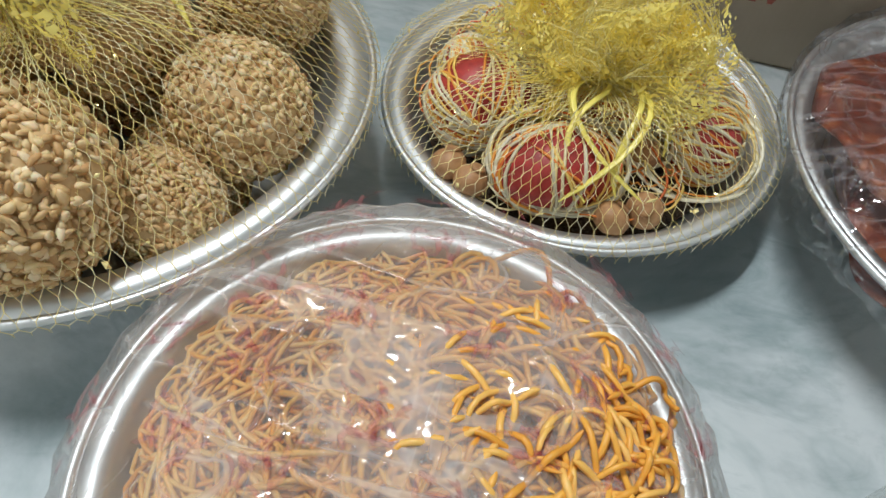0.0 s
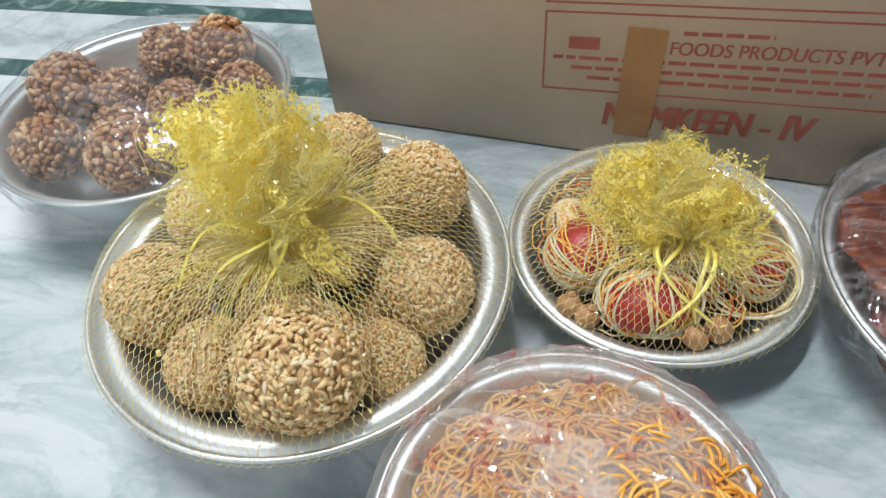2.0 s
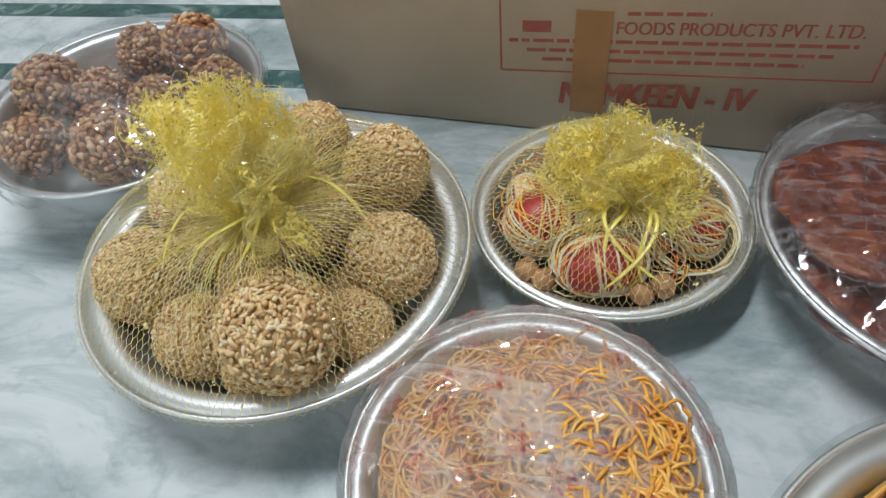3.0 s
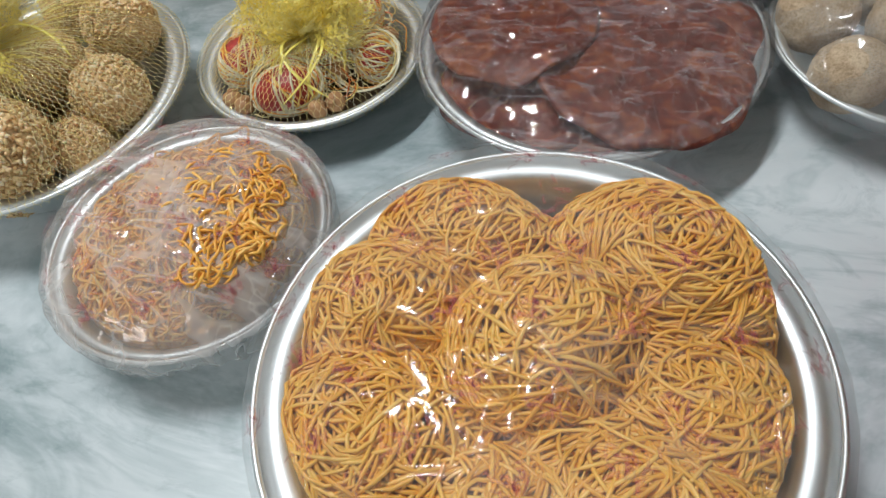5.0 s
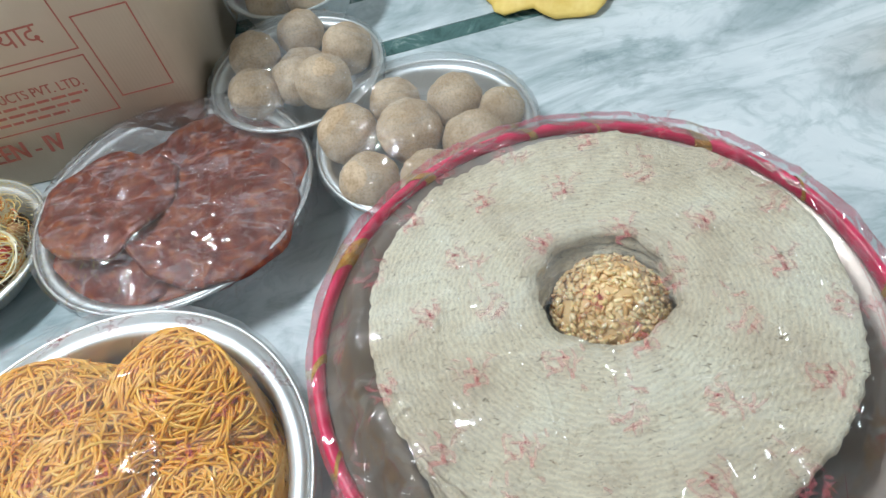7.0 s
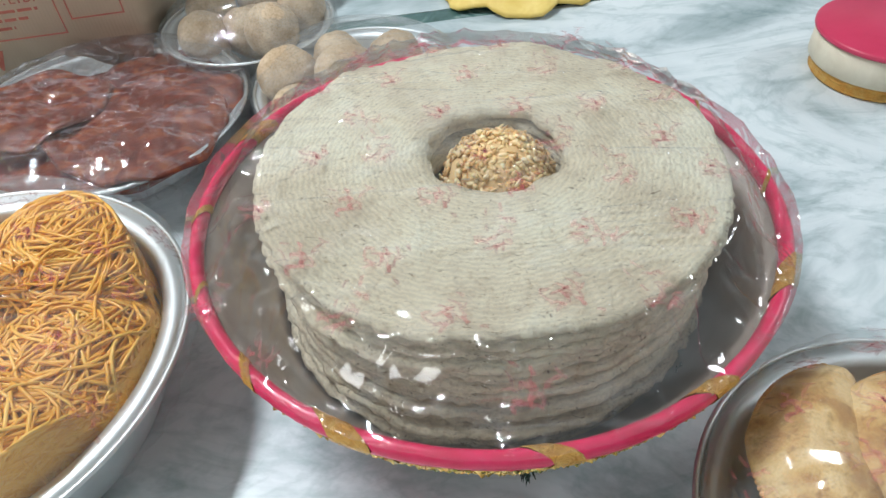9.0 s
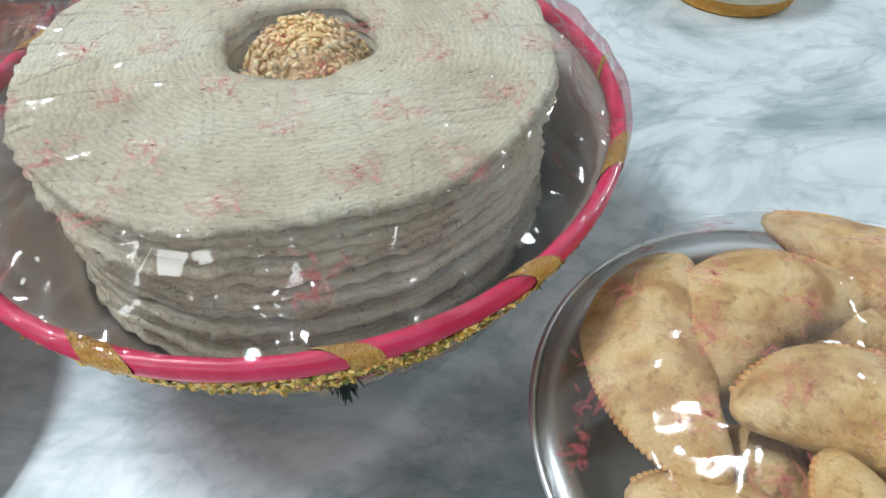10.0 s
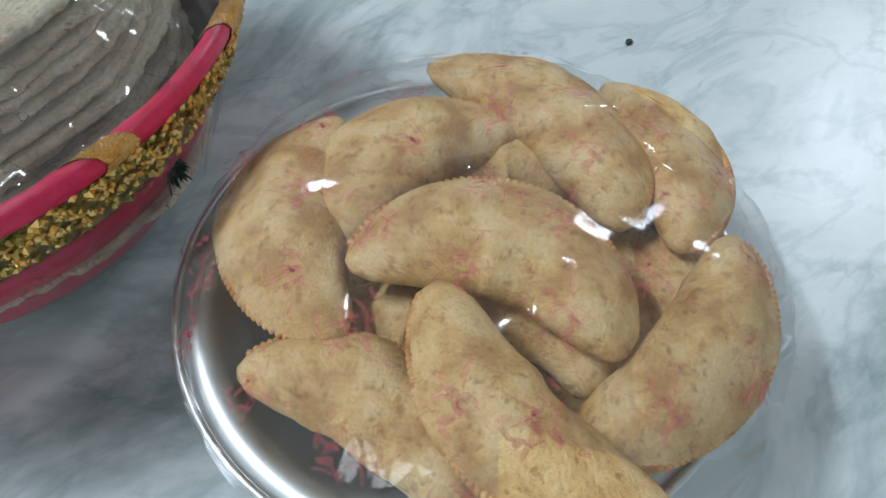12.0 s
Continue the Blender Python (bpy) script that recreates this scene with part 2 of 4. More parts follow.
def pastry_mat():
    a = Mat("fried_pastry", rough=0.5)
    n = a.noise(48, 4, 0.55, 0.0)
    w = a.noise(15, 3, 0.5, 0.2)
    s = a.noise(150, 5, 0.65)
    col = a.ramp(n, [(0.36, (0.52, 0.29, 0.1)), (0.45, (0.64, 0.4, 0.155)), (0.52, (0.72, 0.48, 0.2)), (0.62, (0.79, 0.58, 0.29))])
    col = a.mix(a.ramp(w, [(0.5, (0, 0, 0)), (0.66, (0.3, 0.3, 0.3))]), col, (0.55, 0.28, 0.09))
    fleck = a.ramp(s, [(0.33, (0.45, 0.32, 0.2)), (0.45, (1, 1, 1))])
    grit = a.noise(620, 3, 0.7)
    col = a.mix(0.35, col, a.ramp(grit, [(0.36, (0.6, 0.5, 0.4)), (0.55, (1, 1, 1))]), "MULTIPLY")
    a.base(a.mix(0.6, col, fleck, "MULTIPLY")).bump(a.mix(0.45, a.mix(0.4, s, grit), n), 0.8, 0.0045)
    a.p.inputs["Subsurface Weight"].default_value = 0.06
    a.p.inputs["Subsurface Radius"].default_value = (0.004, 0.002, 0.001)
    return a.m


def flour_ball_mat():
    a = Mat("flour_sweet", rough=0.75)
    n = a.noise(40, 6, 0.6)
    s = a.noise(380, 5, 0.75)
    col = a.ramp(n, [(0.38, (0.57, 0.41, 0.25)), (0.6, (0.77, 0.61, 0.42))])
    a.base(a.mix(0.55, col, a.ramp(s, [(0.36, (0.5, 0.38, 0.27)), (0.54, (1, 1, 1))]), "MULTIPLY")).bump(s, 0.9, 0.003)
    return a.m


M["pancake"], M["bread"], M["pastry"], M["flour"] = pancake_mat(), bread_mat(), pastry_mat(), flour_ball_mat()
M["dark_grain"] = thread("glazed_grain", [(0.0, (0.32, 0.13, 0.055)), (0.4, (0.52, 0.26, 0.12)), (0.8, (0.66, 0.4, 0.2)), (1.0, (0.78, 0.56, 0.34))], 0.42)
M["dark_core"] = plain("glazed_core", [(0.3, (0.12, 0.035, 0.012)), (0.7, (0.25, 0.09, 0.03))], 0.35, 90).m
M["red_core"] = plain("vermilion", [(0.3, (0.26, 0.02, 0.018)), (0.7, (0.5, 0.05, 0.04))], 0.45, 90).m
M["thread_mix"] = thread("moli_thread", [(0.0, (0.72, 0.12, 0.03)), (0.35, (0.8, 0.36, 0.05)), (0.65, (0.82, 0.6, 0.15)), (1.0, (0.78, 0.72, 0.5))], 0.5)
M["thread_pale"] = thread("pale_thread", [(0.0, (0.62, 0.56, 0.36)), (1.0, (0.8, 0.76, 0.6))], 0.5)
M["nut"] = plain("betel_nut", [(0.3, (0.36, 0.17, 0.07)), (0.7, (0.58, 0.34, 0.16))], 0.5, 120).m
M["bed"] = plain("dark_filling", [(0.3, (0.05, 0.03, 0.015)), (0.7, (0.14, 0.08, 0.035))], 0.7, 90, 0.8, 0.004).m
M["heap"] = plain("noodle_mass", [(0.35, (0.55, 0.22, 0.035)), (0.62, (0.8, 0.4, 0.08))], 0.5, 140, 0.9, 0.004).m
M["cream"] = plain("cream_card", [(0.3, (0.6, 0.53, 0.4)), (0.7, (0.72, 0.66, 0.52))], 0.5, 30, 0.1).m
M["pink"] = plain("pink_lid", [(0.3, (0.5, 0.025, 0.08)), (0.7, (0.6, 0.05, 0.12))], 0.35, 8, 0.1).m
M["yellow_cloth"] = plain("yellow_cloth", [(0.3, (0.68, 0.46, 0.08)), (0.7, (0.82, 0.63, 0.2))], 0.6, 30, 0.4, 0.002).m
M["sequin"] = thread("sequin", [(0.0, (0.14, 0.15, 0.03)), (0.22, (0.4, 0.3, 0.05)), (0.45, (0.85, 0.5, 0.1)), (0.8, (0.95, 0.7, 0.25)), (1.0, (0.95, 0.42, 0.07))], 0.22, 0.6)
M["lace"] = plain("lace_band", [(0.3, (0.1, 0.1, 0.03)), (0.5, (0.35, 0.24, 0.06)), (0.7, (0.6, 0.4, 0.1))], 0.4, 220, 0.8, 0.002, 0.5).m
sp = Mat("sprig_ink", 0.5, 0.0, (0.82, 0.18, 0.21))
sp.p.inputs["Alpha"].default_value = 0.105
M["sprig"] = sp.m
M["crust"] = plain("browned_crust", [(0.36, (0.42, 0.17, 0.045)), (0.5, (0.62, 0.33, 0.11)), (0.64, (0.74, 0.47, 0.2))], 0.45, 60, 0.5, 0.002).m
M["black"] = plain("black_plastic", [(0.3, (0.015, 0.015, 0.015)), (0.7, (0.03, 0.03, 0.03))], 0.4, 30, 0.1).m

# ---- mesh helpers ----
RNG = np.random.default_rng(7)


def mesh_from(name, verts, faces, mat, smooth=True):
    me = bpy.data.meshes.new(name)
    if isinstance(faces, np.ndarray):
        k = len(faces)
        me.vertices.add(len(verts))
        me.vertices.foreach_set("co", np.asarray(verts, np.float32).ravel())
        me.loops.add(4 * k)
        me.loops.foreach_set("vertex_index", faces.astype(np.int32).ravel())
        me.polygons.add(k)
        me.polygons.foreach_set("loop_start", np.arange(0, 4 * k, 4, dtype=np.int32))
        me.update(calc_edges=True)
    else:
        me.from_pydata(np.asarray(verts, float).tolist(), [], [list(map(int, f)) for f in faces])
    me.materials.append(mat)
    me.validate()
    if smooth:
        me.polygons.foreach_set("use_smooth", [True] * len(me.polygons))
    me.update()
    return me


def part(name, bm, material, parent, label="", smooth=True):
    """Links a bmesh, a mesh or a pair of vertices and faces as one mesh object under a thing."""
    if isinstance(bm, bmesh.types.BMesh):
        me = bpy.data.meshes.new(name)
        bm.to_mesh(me)
        bm.free()
        me.materials.append(material)
        if smooth:
            me.polygons.foreach_set("use_smooth", [True] * len(me.polygons))
    elif isinstance(bm, tuple):
        me = mesh_from(name, bm[0], bm[1], material, smooth)
    else:
        me = bm
    ob = new(name, me)
    if parent is not None:
        ob.parent = parent
    return tagged(ob, label)


def thing(name, at, label, category, group="", turn=0.0, kind=""):
    ob = new(name)
    ob.empty_display_size = 0.02
    ob.matrix_world = pose(*at, 0, 0, turn)
    return tagged(ob, label, category, group, kind)


def joined(*pieces):
    vs, fs, n = [], [], 0
    for v, f in pieces:
        vs.append(np.asarray(v, float))
        fs += [[i + n for i in q] for q in f]
        n += len(v)
    return np.concatenate(vs), fs


def lathe(profile, n=96, wobble=None):
    """Turns (radius, height) pairs round z; closed where the radius is 0."""
    verts, faces, rings = [], [], []
    ang = np.linspace(0, 2 * math.pi, n, endpoint=False)
    for r, z in profile:
        if r < 1e-6:
            rings.append([len(verts)])
            verts.append((0, 0, z))
        else:
            rings.append(list(range(len(verts), len(verts) + n)))
            verts += [(r * math.cos(a), r * math.sin(a), z) for a in ang]
    for a, b in zip(rings, rings[1:]):
        for i in range(n):
            j = (i + 1) % n
            if len(a) == 1:
                faces.append((a[0], b[j], b[i]))
            elif len(b) == 1:
                faces.append((a[i], a[j], b[0]))
            else:
                faces.append((a[i], a[j], b[j], b[i]))
    return np.array(verts), faces


def tubes(paths, radius, sides=5, flat=1.0):
    """Round or flattened strands along many paths of equal count, one island each."""
    p = np.asarray(paths, float)
    count, m = p.shape[:2]
    ang = np.linspace(0, 2 * math.pi, sides, endpoint=False)
    r = np.broadcast_to(np.asarray(radius, float), (count,))
    d = np.gradient(p, axis=1)
    d /= np.linalg.norm(d, axis=2)[..., None] + 1e-12
    up = np.where(np.abs(d[..., 2:3]) > 0.9, np.array([1.0, 0, 0]), np.array([0, 0, 1.0]))
    s = np.cross(d, up)
    s /= np.linalg.norm(s, axis=2)[..., None] + 1e-12
    u = np.cross(s, d)
    taper = np.ones(m)
    taper[0] = taper[-1] = 0.25
    rr = r[:, None] * taper[None, :]
    ring = p[:, :, None, :] + rr[..., None, None] * (np.cos(ang)[:, None] * s[:, :, None, :] + flat * np.sin(ang)[:, None] * u[:, :, None, :])
    i, j = np.meshgrid(np.arange(m - 1), np.arange(sides), indexing="ij")
    a, b = i * sides + j, i * sides + (j + 1) % sides
    quad = np.stack([a, b, b + sides, a + sides], -1).reshape(-1, 4)
    faces = (quad[None] + (np.arange(count) * m * sides)[:, None, None]).reshape(-1, 4)
    return ring.reshape(-1, 3), faces


def ball_mesh(r, rings=20, segs=32, rough=0.0, scale=9.0, squash=(1, 1, 1), seed=0.0):
    prof = [(0, -1)] + [(math.sin(a), -math.cos(a)) for a in np.linspace(0, math.pi, rings + 2)[1:-1]] + [(0, 1)]
    v, f = lathe(prof, segs)
    out = []
    for p in v:
        q = Vector(p)
        k = 1 + rough * noise.fractal(q * scale * 0.2 + Vector((seed, seed * 2, 0)), 0.6, 2.0, 4)
        out.append(((q.x * squash[0]) * r * k, (q.y * squash[1]) * r * k, (q.z * squash[2]) * r * k))
    return np.array(out), f


def grains(r, count, long, thick, seed, lift=0.5):
    """Small plump grains of uneven size pressed into a ball of radius r."""
    rng = np.random.default_rng(seed)
    base, faces = lathe([(0, -1.0), (0.66, -0.66), (1.0, 0.0), (0.72, 0.62), (0, 0.95)], 5)
    vs, fs, n = [], [], 0
    for k in range(count):
        z = 1 - 2 * (k + 0.5) / count
        a = k * 2.39996 + rng.normal(0, 0.1)
        nrm = np.array([math.sqrt(1 - z * z) * math.cos(a), math.sqrt(1 - z * z) * math.sin(a), z])
        t = rng.normal(size=3)
        t -= nrm * (t @ nrm) * rng.uniform(0.45, 1.0)
        t /= np.linalg.norm(t)
        s = np.cross(t, nrm)
        s /= np.linalg.norm(s) + 1e-9
        w = np.cross(s, t)
        wide, ln = rng.uniform(0.75, 1.3), rng.uniform(0.65, 1.2)
        pts = base * np.array([thick * wide, thick * 0.8 * wide, long * 0.5 * ln]) * rng.uniform(0.8, 1.2, (len(base), 1))
        pts[:, 0] += 0.25 * thick * (pts[:, 2] / (long * 0.5)) ** 2 * rng.normal()
        c = nrm * (r + thick * lift * rng.uniform(-1.2, 0.9))
        vs.append(c + pts[:, :1] * s + pts[:, 1:2] * w + pts[:, 2:] * t)
        fs += [[i + n for i in q] for q in faces]
        n += len(base)
    return np.concatenate(vs), fs


# ---- setting ----
TURN = math.degrees(math.atan(0.1))
floor = thing("floor", (0, 0.115, 0), "polished white marble floor with grey-green veins and green inlay strips", "floor", "", TURN, "structure")


def block(x0, y0, z0, x1, y1, z1, bevel=0.0):
    bm = bmesh.new()
    bmesh.ops.create_cube(bm, size=1)
    for v in bm.verts:
        v.co = Vector(((x0 + x1) / 2 + v.co.x * (x1 - x0), (y0 + y1) / 2 + v.co.y * (y1 - y0), (z0 + z1) / 2 + v.co.z * (z1 - z0)))
    if bevel:
        bmesh.ops.bevel(bm, geom=bm.edges[:], offset=bevel, segments=2, affect="EDGES")
    return bm


part("marble_slab", block(-3.2, -3.2, -0.03, 3.2, -0.035, 0), M["marble"], floor, smooth=False)
part("marble_slab", block(-3.2, 0.001, -0.03, 3.2, 0.117, 0), M["marble"], floor, smooth=False)
part("marble_slab", block(-3.2, 0.153, -0.03, 3.2, 3.4, 0), M["marble"], floor, smooth=False)
part("inlay_strip", block(-3.2, -0.034, -0.03, 3.2, 0.0, -0.0004), M["green"], floor, "dark green marble inlay strip", False)
part("inlay_strip", block(-3.2, 0.118, -0.03, 3.2, 0.152, -0.0004), M["green"], floor, "dark green marble inlay strip", False)


def wall(name, x0, y0, x1, y1, z0=0.0, z1=2.8):
    ob = part(name, block(x0, y0, z0, x1, y1, z1), M["wall"], None, "", False)
    return tagged(ob, "plain off-white painted wall, unseen, added to bounce light" if "wall" in name else "plain off-white painted ceiling, unseen, added to bounce light", name.split("_")[0], "", "structure")


# assumed walls and ceiling, out of view; their tone sets the bounce light
wall("wall_north", -2.5, 2.4, 2.6, 2.55)
wall("wall_south", -2.5, -2.55, 2.6, -2.4)
wall("wall_west", -2.65, -2.55, -2.5, 2.55)
wall("wall_east", 2.6, -2.55, 2.75, 2.55)
wall("ceiling", -2.65, -2.55, 2.75, 2.55, 2.8, 2.9)

# ---- carton ----
X0, X1, DEPTH, TALL = -0.47, 0.176, 0.4, 0.4
carton = thing("carton", (0, 0, 0), "closed brown corrugated cardboard carton with red printing and brown tape", "box")
part("body", block(X0, 0, 0.0, X1, DEPTH, TALL, 0.003), M["carton"], carton)
part("flap", block(X0 + 0.002, 0.002, TALL, X1 - 0.002, DEPTH / 2 - 0.002, TALL + 0.004, 0.001), M["carton"], carton)
part("flap", block(X0 + 0.002, DEPTH / 2 + 0.002, TALL, X1 - 0.002, DEPTH - 0.002, TALL + 0.004, 0.001), M["carton"], carton)
part("tape", block(-0.17, -0.0016, 0.03, -0.137, -0.0004, 0.143), M["tape"], carton, "strip of brown packing tape", False)
part("tape", block(X0 + 0.01, DEPTH / 2 - 0.025, TALL + 0.0045, X1 - 0.01, DEPTH / 2 + 0.025, TALL + 0.0052), M["tape"], carton, "strip of brown packing tape", False)
SLANT = 0.057


def on_face(x, z):
    return x, z + SLANT * (x + 0.241)


def printed_bar(name, x0, z0, x1, z1, label=""):
    (a, za), (b, zb) = on_face(x0, z0), on_face(x1, z0)
    h = z1 - z0
    v = [(a, -0.0003, za), (b, -0.0003, zb), (b, -0.0003, zb + h), (a, -0.0003, za + h), (a, 0.001, za), (b, 0.001, zb), (b, 0.001, zb + h), (a, 0.001, za + h)]
    f = [(0, 1, 2, 3), (7, 6, 5, 4), (0, 4, 5, 1), (1, 5, 6, 2), (2, 6, 7, 3), (3, 7, 4, 0)]
    return part(name, (v, f), M["ink"], carton, label, False)


def printed_frame(x0, z0, x1, z1, w=0.0018):
    for q in ((x0, z0, x1, z0 + w), (x0, z1 - w, x1, z1), (x0, z0 + w, x0 + w, z1 - w), (x1 - w, z0 + w, x1, z1 - w)):
        printed_bar("printed_line", *q)


def lettering(text, x, z, height, width, shear=0.0, depth=0.0005):
    cu = bpy.data.curves.new("lettering", "FONT")
    cu.body, cu.size, cu.extrude, cu.shear = text, 1.0, 0.0, shear
    tmp = new("lettering", cu)
    bpy.context.view_layer.update()
    me = bpy.data.meshes.new_from_object(tmp.evaluated_get(bpy.context.evaluated_depsgraph_get()))
    bpy.data.objects.remove(tmp)
    co = np.array([v.co[:] for v in me.vertices])
    lo, hi = co.min(0), co.max(0)
    for v in me.vertices:
        fx, fz = (v.co.x - lo[0]) / (hi[0] - lo[0]) * width, (v.co.y - lo[1]) / (hi[1] - lo[1]) * height
        px, pz = on_face(x + fx, z + fz)
        v.co = (px, -depth, pz)
    me.materials.clear()
    me.materials.append(M["ink"])
    ob = new("lettering", me)
    ob.parent = carton
    return ob


printed_frame(-0.241, 0.0715, 0.088, 0.151)
printed_frame(-0.241, 0.158, 0.088, 0.235)
printed_frame(0.099, 0.087, 0.164, 0.195)
for k in range(4):
    lettering("NAMKEEN - IV", -0.1815 + 0.0009 * k, 0.035, 0.026, 0.179, 0.1, 0.0005 + 0.00015 * k)
for k in range(2):
    lettering("FOODS PRODUCTS PVT. LTD.", -0.133 + 0.0007 * k, 0.1145, 0.0125, 0.2, 0.0, 0.0005 + 0.00015 * k)
lettering("जो सदा रहे याद", -0.14, 0.172, 0.036, 0.2, 0.0)
for x0, x1 in ((-0.219, -0.192),):
    printed_bar("printed_bar", x0, 0.115, x1, 0.127)
random.seed(3)
for z, xa, xb in ((0.133, -0.125, -0.055), (0.1045, -0.232, 0.066), (0.0945, -0.215, 0.05), (0.0845, -0.2, 0.03)):
    x = xa
    while x < xb:
        w = random.uniform(0.008, 0.022)
        printed_bar("printed_bar", x, z, min(x + w, xb), z + 0.0036)
        x += w + 0.003


# ---- bowls ----
def bowl(name, at, R, h, rim, base, label, group="steel bowls", bead=0.0022, mat="steel", lip=0.003):
    ob = thing(name, (*at, 0), label, "bowl", group)
    wall_r = R - rim
    prof = [(0, 0.0), (base - 0.006, 0.0), (base, 0.002)]
    for k in (0.2, 0.45, 0.7, 0.88):
        prof.append((base + (wall_r - base) * k ** 0.72, 0.002 + (h - 0.006) * k))
    prof += [(wall_r + 0.001, h - 0.004), (R - 0.004, h - 0.002 + lip * 0.3)]
    body = prof + [(R - 0.003, h + lip * 0.5), (wall_r, h - 0.001), (wall_r - 0.003, h - 0.004)]
    for k in (0.88, 0.7, 0.45, 0.2):
        body.append((base + (wall_r - base) * k ** 0.72 - 0.0018, 0.003 + (h - 0.006) * k))
    body += [(base - 0.002, 0.0035), (0, 0.003)]
    part("body", lathe(body, 128), M[mat], ob)
    ring = [(R - bead + bead * math.cos(a), h + lip * 0.4 + bead * math.sin(a)) for a in np.linspace(0, 2 * math.pi, 9)]
    part("rolled_rim", lathe(ring, 128), M[mat], ob)
    return ob


BOWLS = {
    "A": ((-0.374, -0.255), 0.16, 0.068, 0.021, 0.1),
    "B2": ((-0.117, -0.146), 0.118, 0.045, 0.014, 0.075),
    "B1": ((-0.14, -0.392), 0.118, 0.058, 0.012, 0.08),
    "D": ((-0.601, -0.12), 0.142, 0.086, 0.01, 0.09),
    "RD": ((0.156, -0.131), 0.159, 0.059, 0.014, 0.1),
    "T": ((0.149, -0.482), 0.178, 0.086, 0.02, 0.13),
    "BB": ((0.443, -0.103), 0.126, 0.053, 0.012, 0.08),
    "BC": ((0.298, 0.03), 0.109, 0.07, 0.01, 0.07),
    "BD": ((0.285, 0.26), 0.1, 0.065, 0.01, 0.065),
    "G": ((0.786, -0.671), 0.145, 0.068, 0.018, 0.09),
}
LABELS = {
    "A": "wide-rimmed steel bowl holding puffed rice balls under yellow net", "B2": "small steel bowl of thread-wrapped nuts under yellow net",
    "B1": "steel bowl of fried noodles covered with crinkled clear film", "D": "deep steel bowl of dark glazed sweet balls under clear film",
    "RD": "steel bowl of red-brown fried pancakes under crinkled film", "T": "large steel tray heaped with orange fried noodle nests",
    "BB": "steel bowl of round flour sweets under clear film", "BC": "small steel bowl of flour sweets beside the carton",
    "BD": "small steel bowl of pale sweets behind the others", "G": "steel bowl of half-moon fried pastries in a clear bag",
}
for key, (at, R, h, rim, base) in BOWLS.items():
    bowl("tray" if key == "T" else "bowl", at, R, h, rim, base, LABELS[key])


# ---- film covers ----
def cover(name, at, R, h, top, material, label, power=2.2, crease=0.0025, skirt=0.022, seed=0.0, rings=46, segs=150, taper=0.8, lumps=(), fold=16):
    """A sheet of film laid over a bowl, drawn over its rim and tucked down the side."""
    v, f = [], []
    radii = [(R + 0.0035) * (k / rings) for k in range(1, rings + 1)]
    v.append((0, 0, h + top))
    for r in radii:
        q = r / (R + 0.0035)
        for i in range(segs):
            a = 2 * math.pi * i / segs
            x, y = r * math.cos(a), r * math.sin(a)
            z = h + 0.005 + (top - 0.005) * (1 - q ** power)
            for lx, ly, lr, lz in lumps:
                d2 = ((x - lx) ** 2 + (y - ly) ** 2) / (lr * lr)
                z += lz * math.exp(-d2 * 1.5) * (1 - q ** 4)
            z += crease * 1.6 * noise.fractal(Vector((x * fold + seed, y * fold * 1.7, seed)), 0.9, 2.0, 2) * (1 - 0.6 * q)
            z += crease * 0.5 * math.sin(a * 37 + 5 * noise.noise(Vector((x * 20, y * 20, seed)))) * q ** 6
            v.append((x, y, z))
    for k in range(1, 6):
        for i in range(segs):
            a = 2 * math.pi * i / segs
            w = 0.0022 * math.sin(a * 41 + seed) * k / 5
            r = R + 0.0035 - (1 - taper) * skirt * 1.4 * (k / 5) + w + 0.001
            v.append((r * math.cos(a), r * math.sin(a), h - skirt * k / 5 * (1 + 0.25 * math.sin(a * 7 + seed))))
    edge = []
    for i in range(segs):
        f.append((0, 1 + i, 1 + (i + 1) % segs))
    for k in range(rings + 4):
        for i in range(segs):
            a, b = 1 + k * segs + i, 1 + k * segs + (i + 1) % segs
            (f if k < rings - 1 else edge).append((a, a + segs, b + segs, b))
    cut_at = 1 + (rings - 1) * segs
    low = [tuple(i - cut_at for i in q) for q in edge]
    ob = part(name, (v[:1 + rings * segs], f), M[material], None)
    ob.matrix_world = pose(*at, 0)
    part("tucked_edge", (v[cut_at:], low), M[material], ob, "gathered edge of the film below the rim")
    tagged(ob, label, "plastic film", "film covers")
    return ob


def sprig_mesh(seed):
    """A small printed flower sprig: a few short curved strokes from one stem."""
    rng = np.random.default_rng(seed)
    strokes = []
    for k in range(22):
        a = 1.57 + rng.normal(0, 0.9) if k > 1 else -1.57 + rng.normal(0, 0.2)
        ln = rng.uniform(0.004, 0.0085)
        bend = rng.normal(0, 1.0)
        x, y = rng.normal(0, 0.0042), rng.normal(0, 0.0058)
        p = []
        for i in range(6):
            p.append((x, y, 0.0006))
            a += bend * 0.2
            x += ln / 5 * math.cos(a)
            y += ln / 5 * math.sin(a)
        strokes.append(p)
    return mesh_from("printed_sprig", *tubes(strokes, rng.uniform(0.0004, 0.0011, 22), 4, 0.1), M["sprig"])


SPRIGS = []


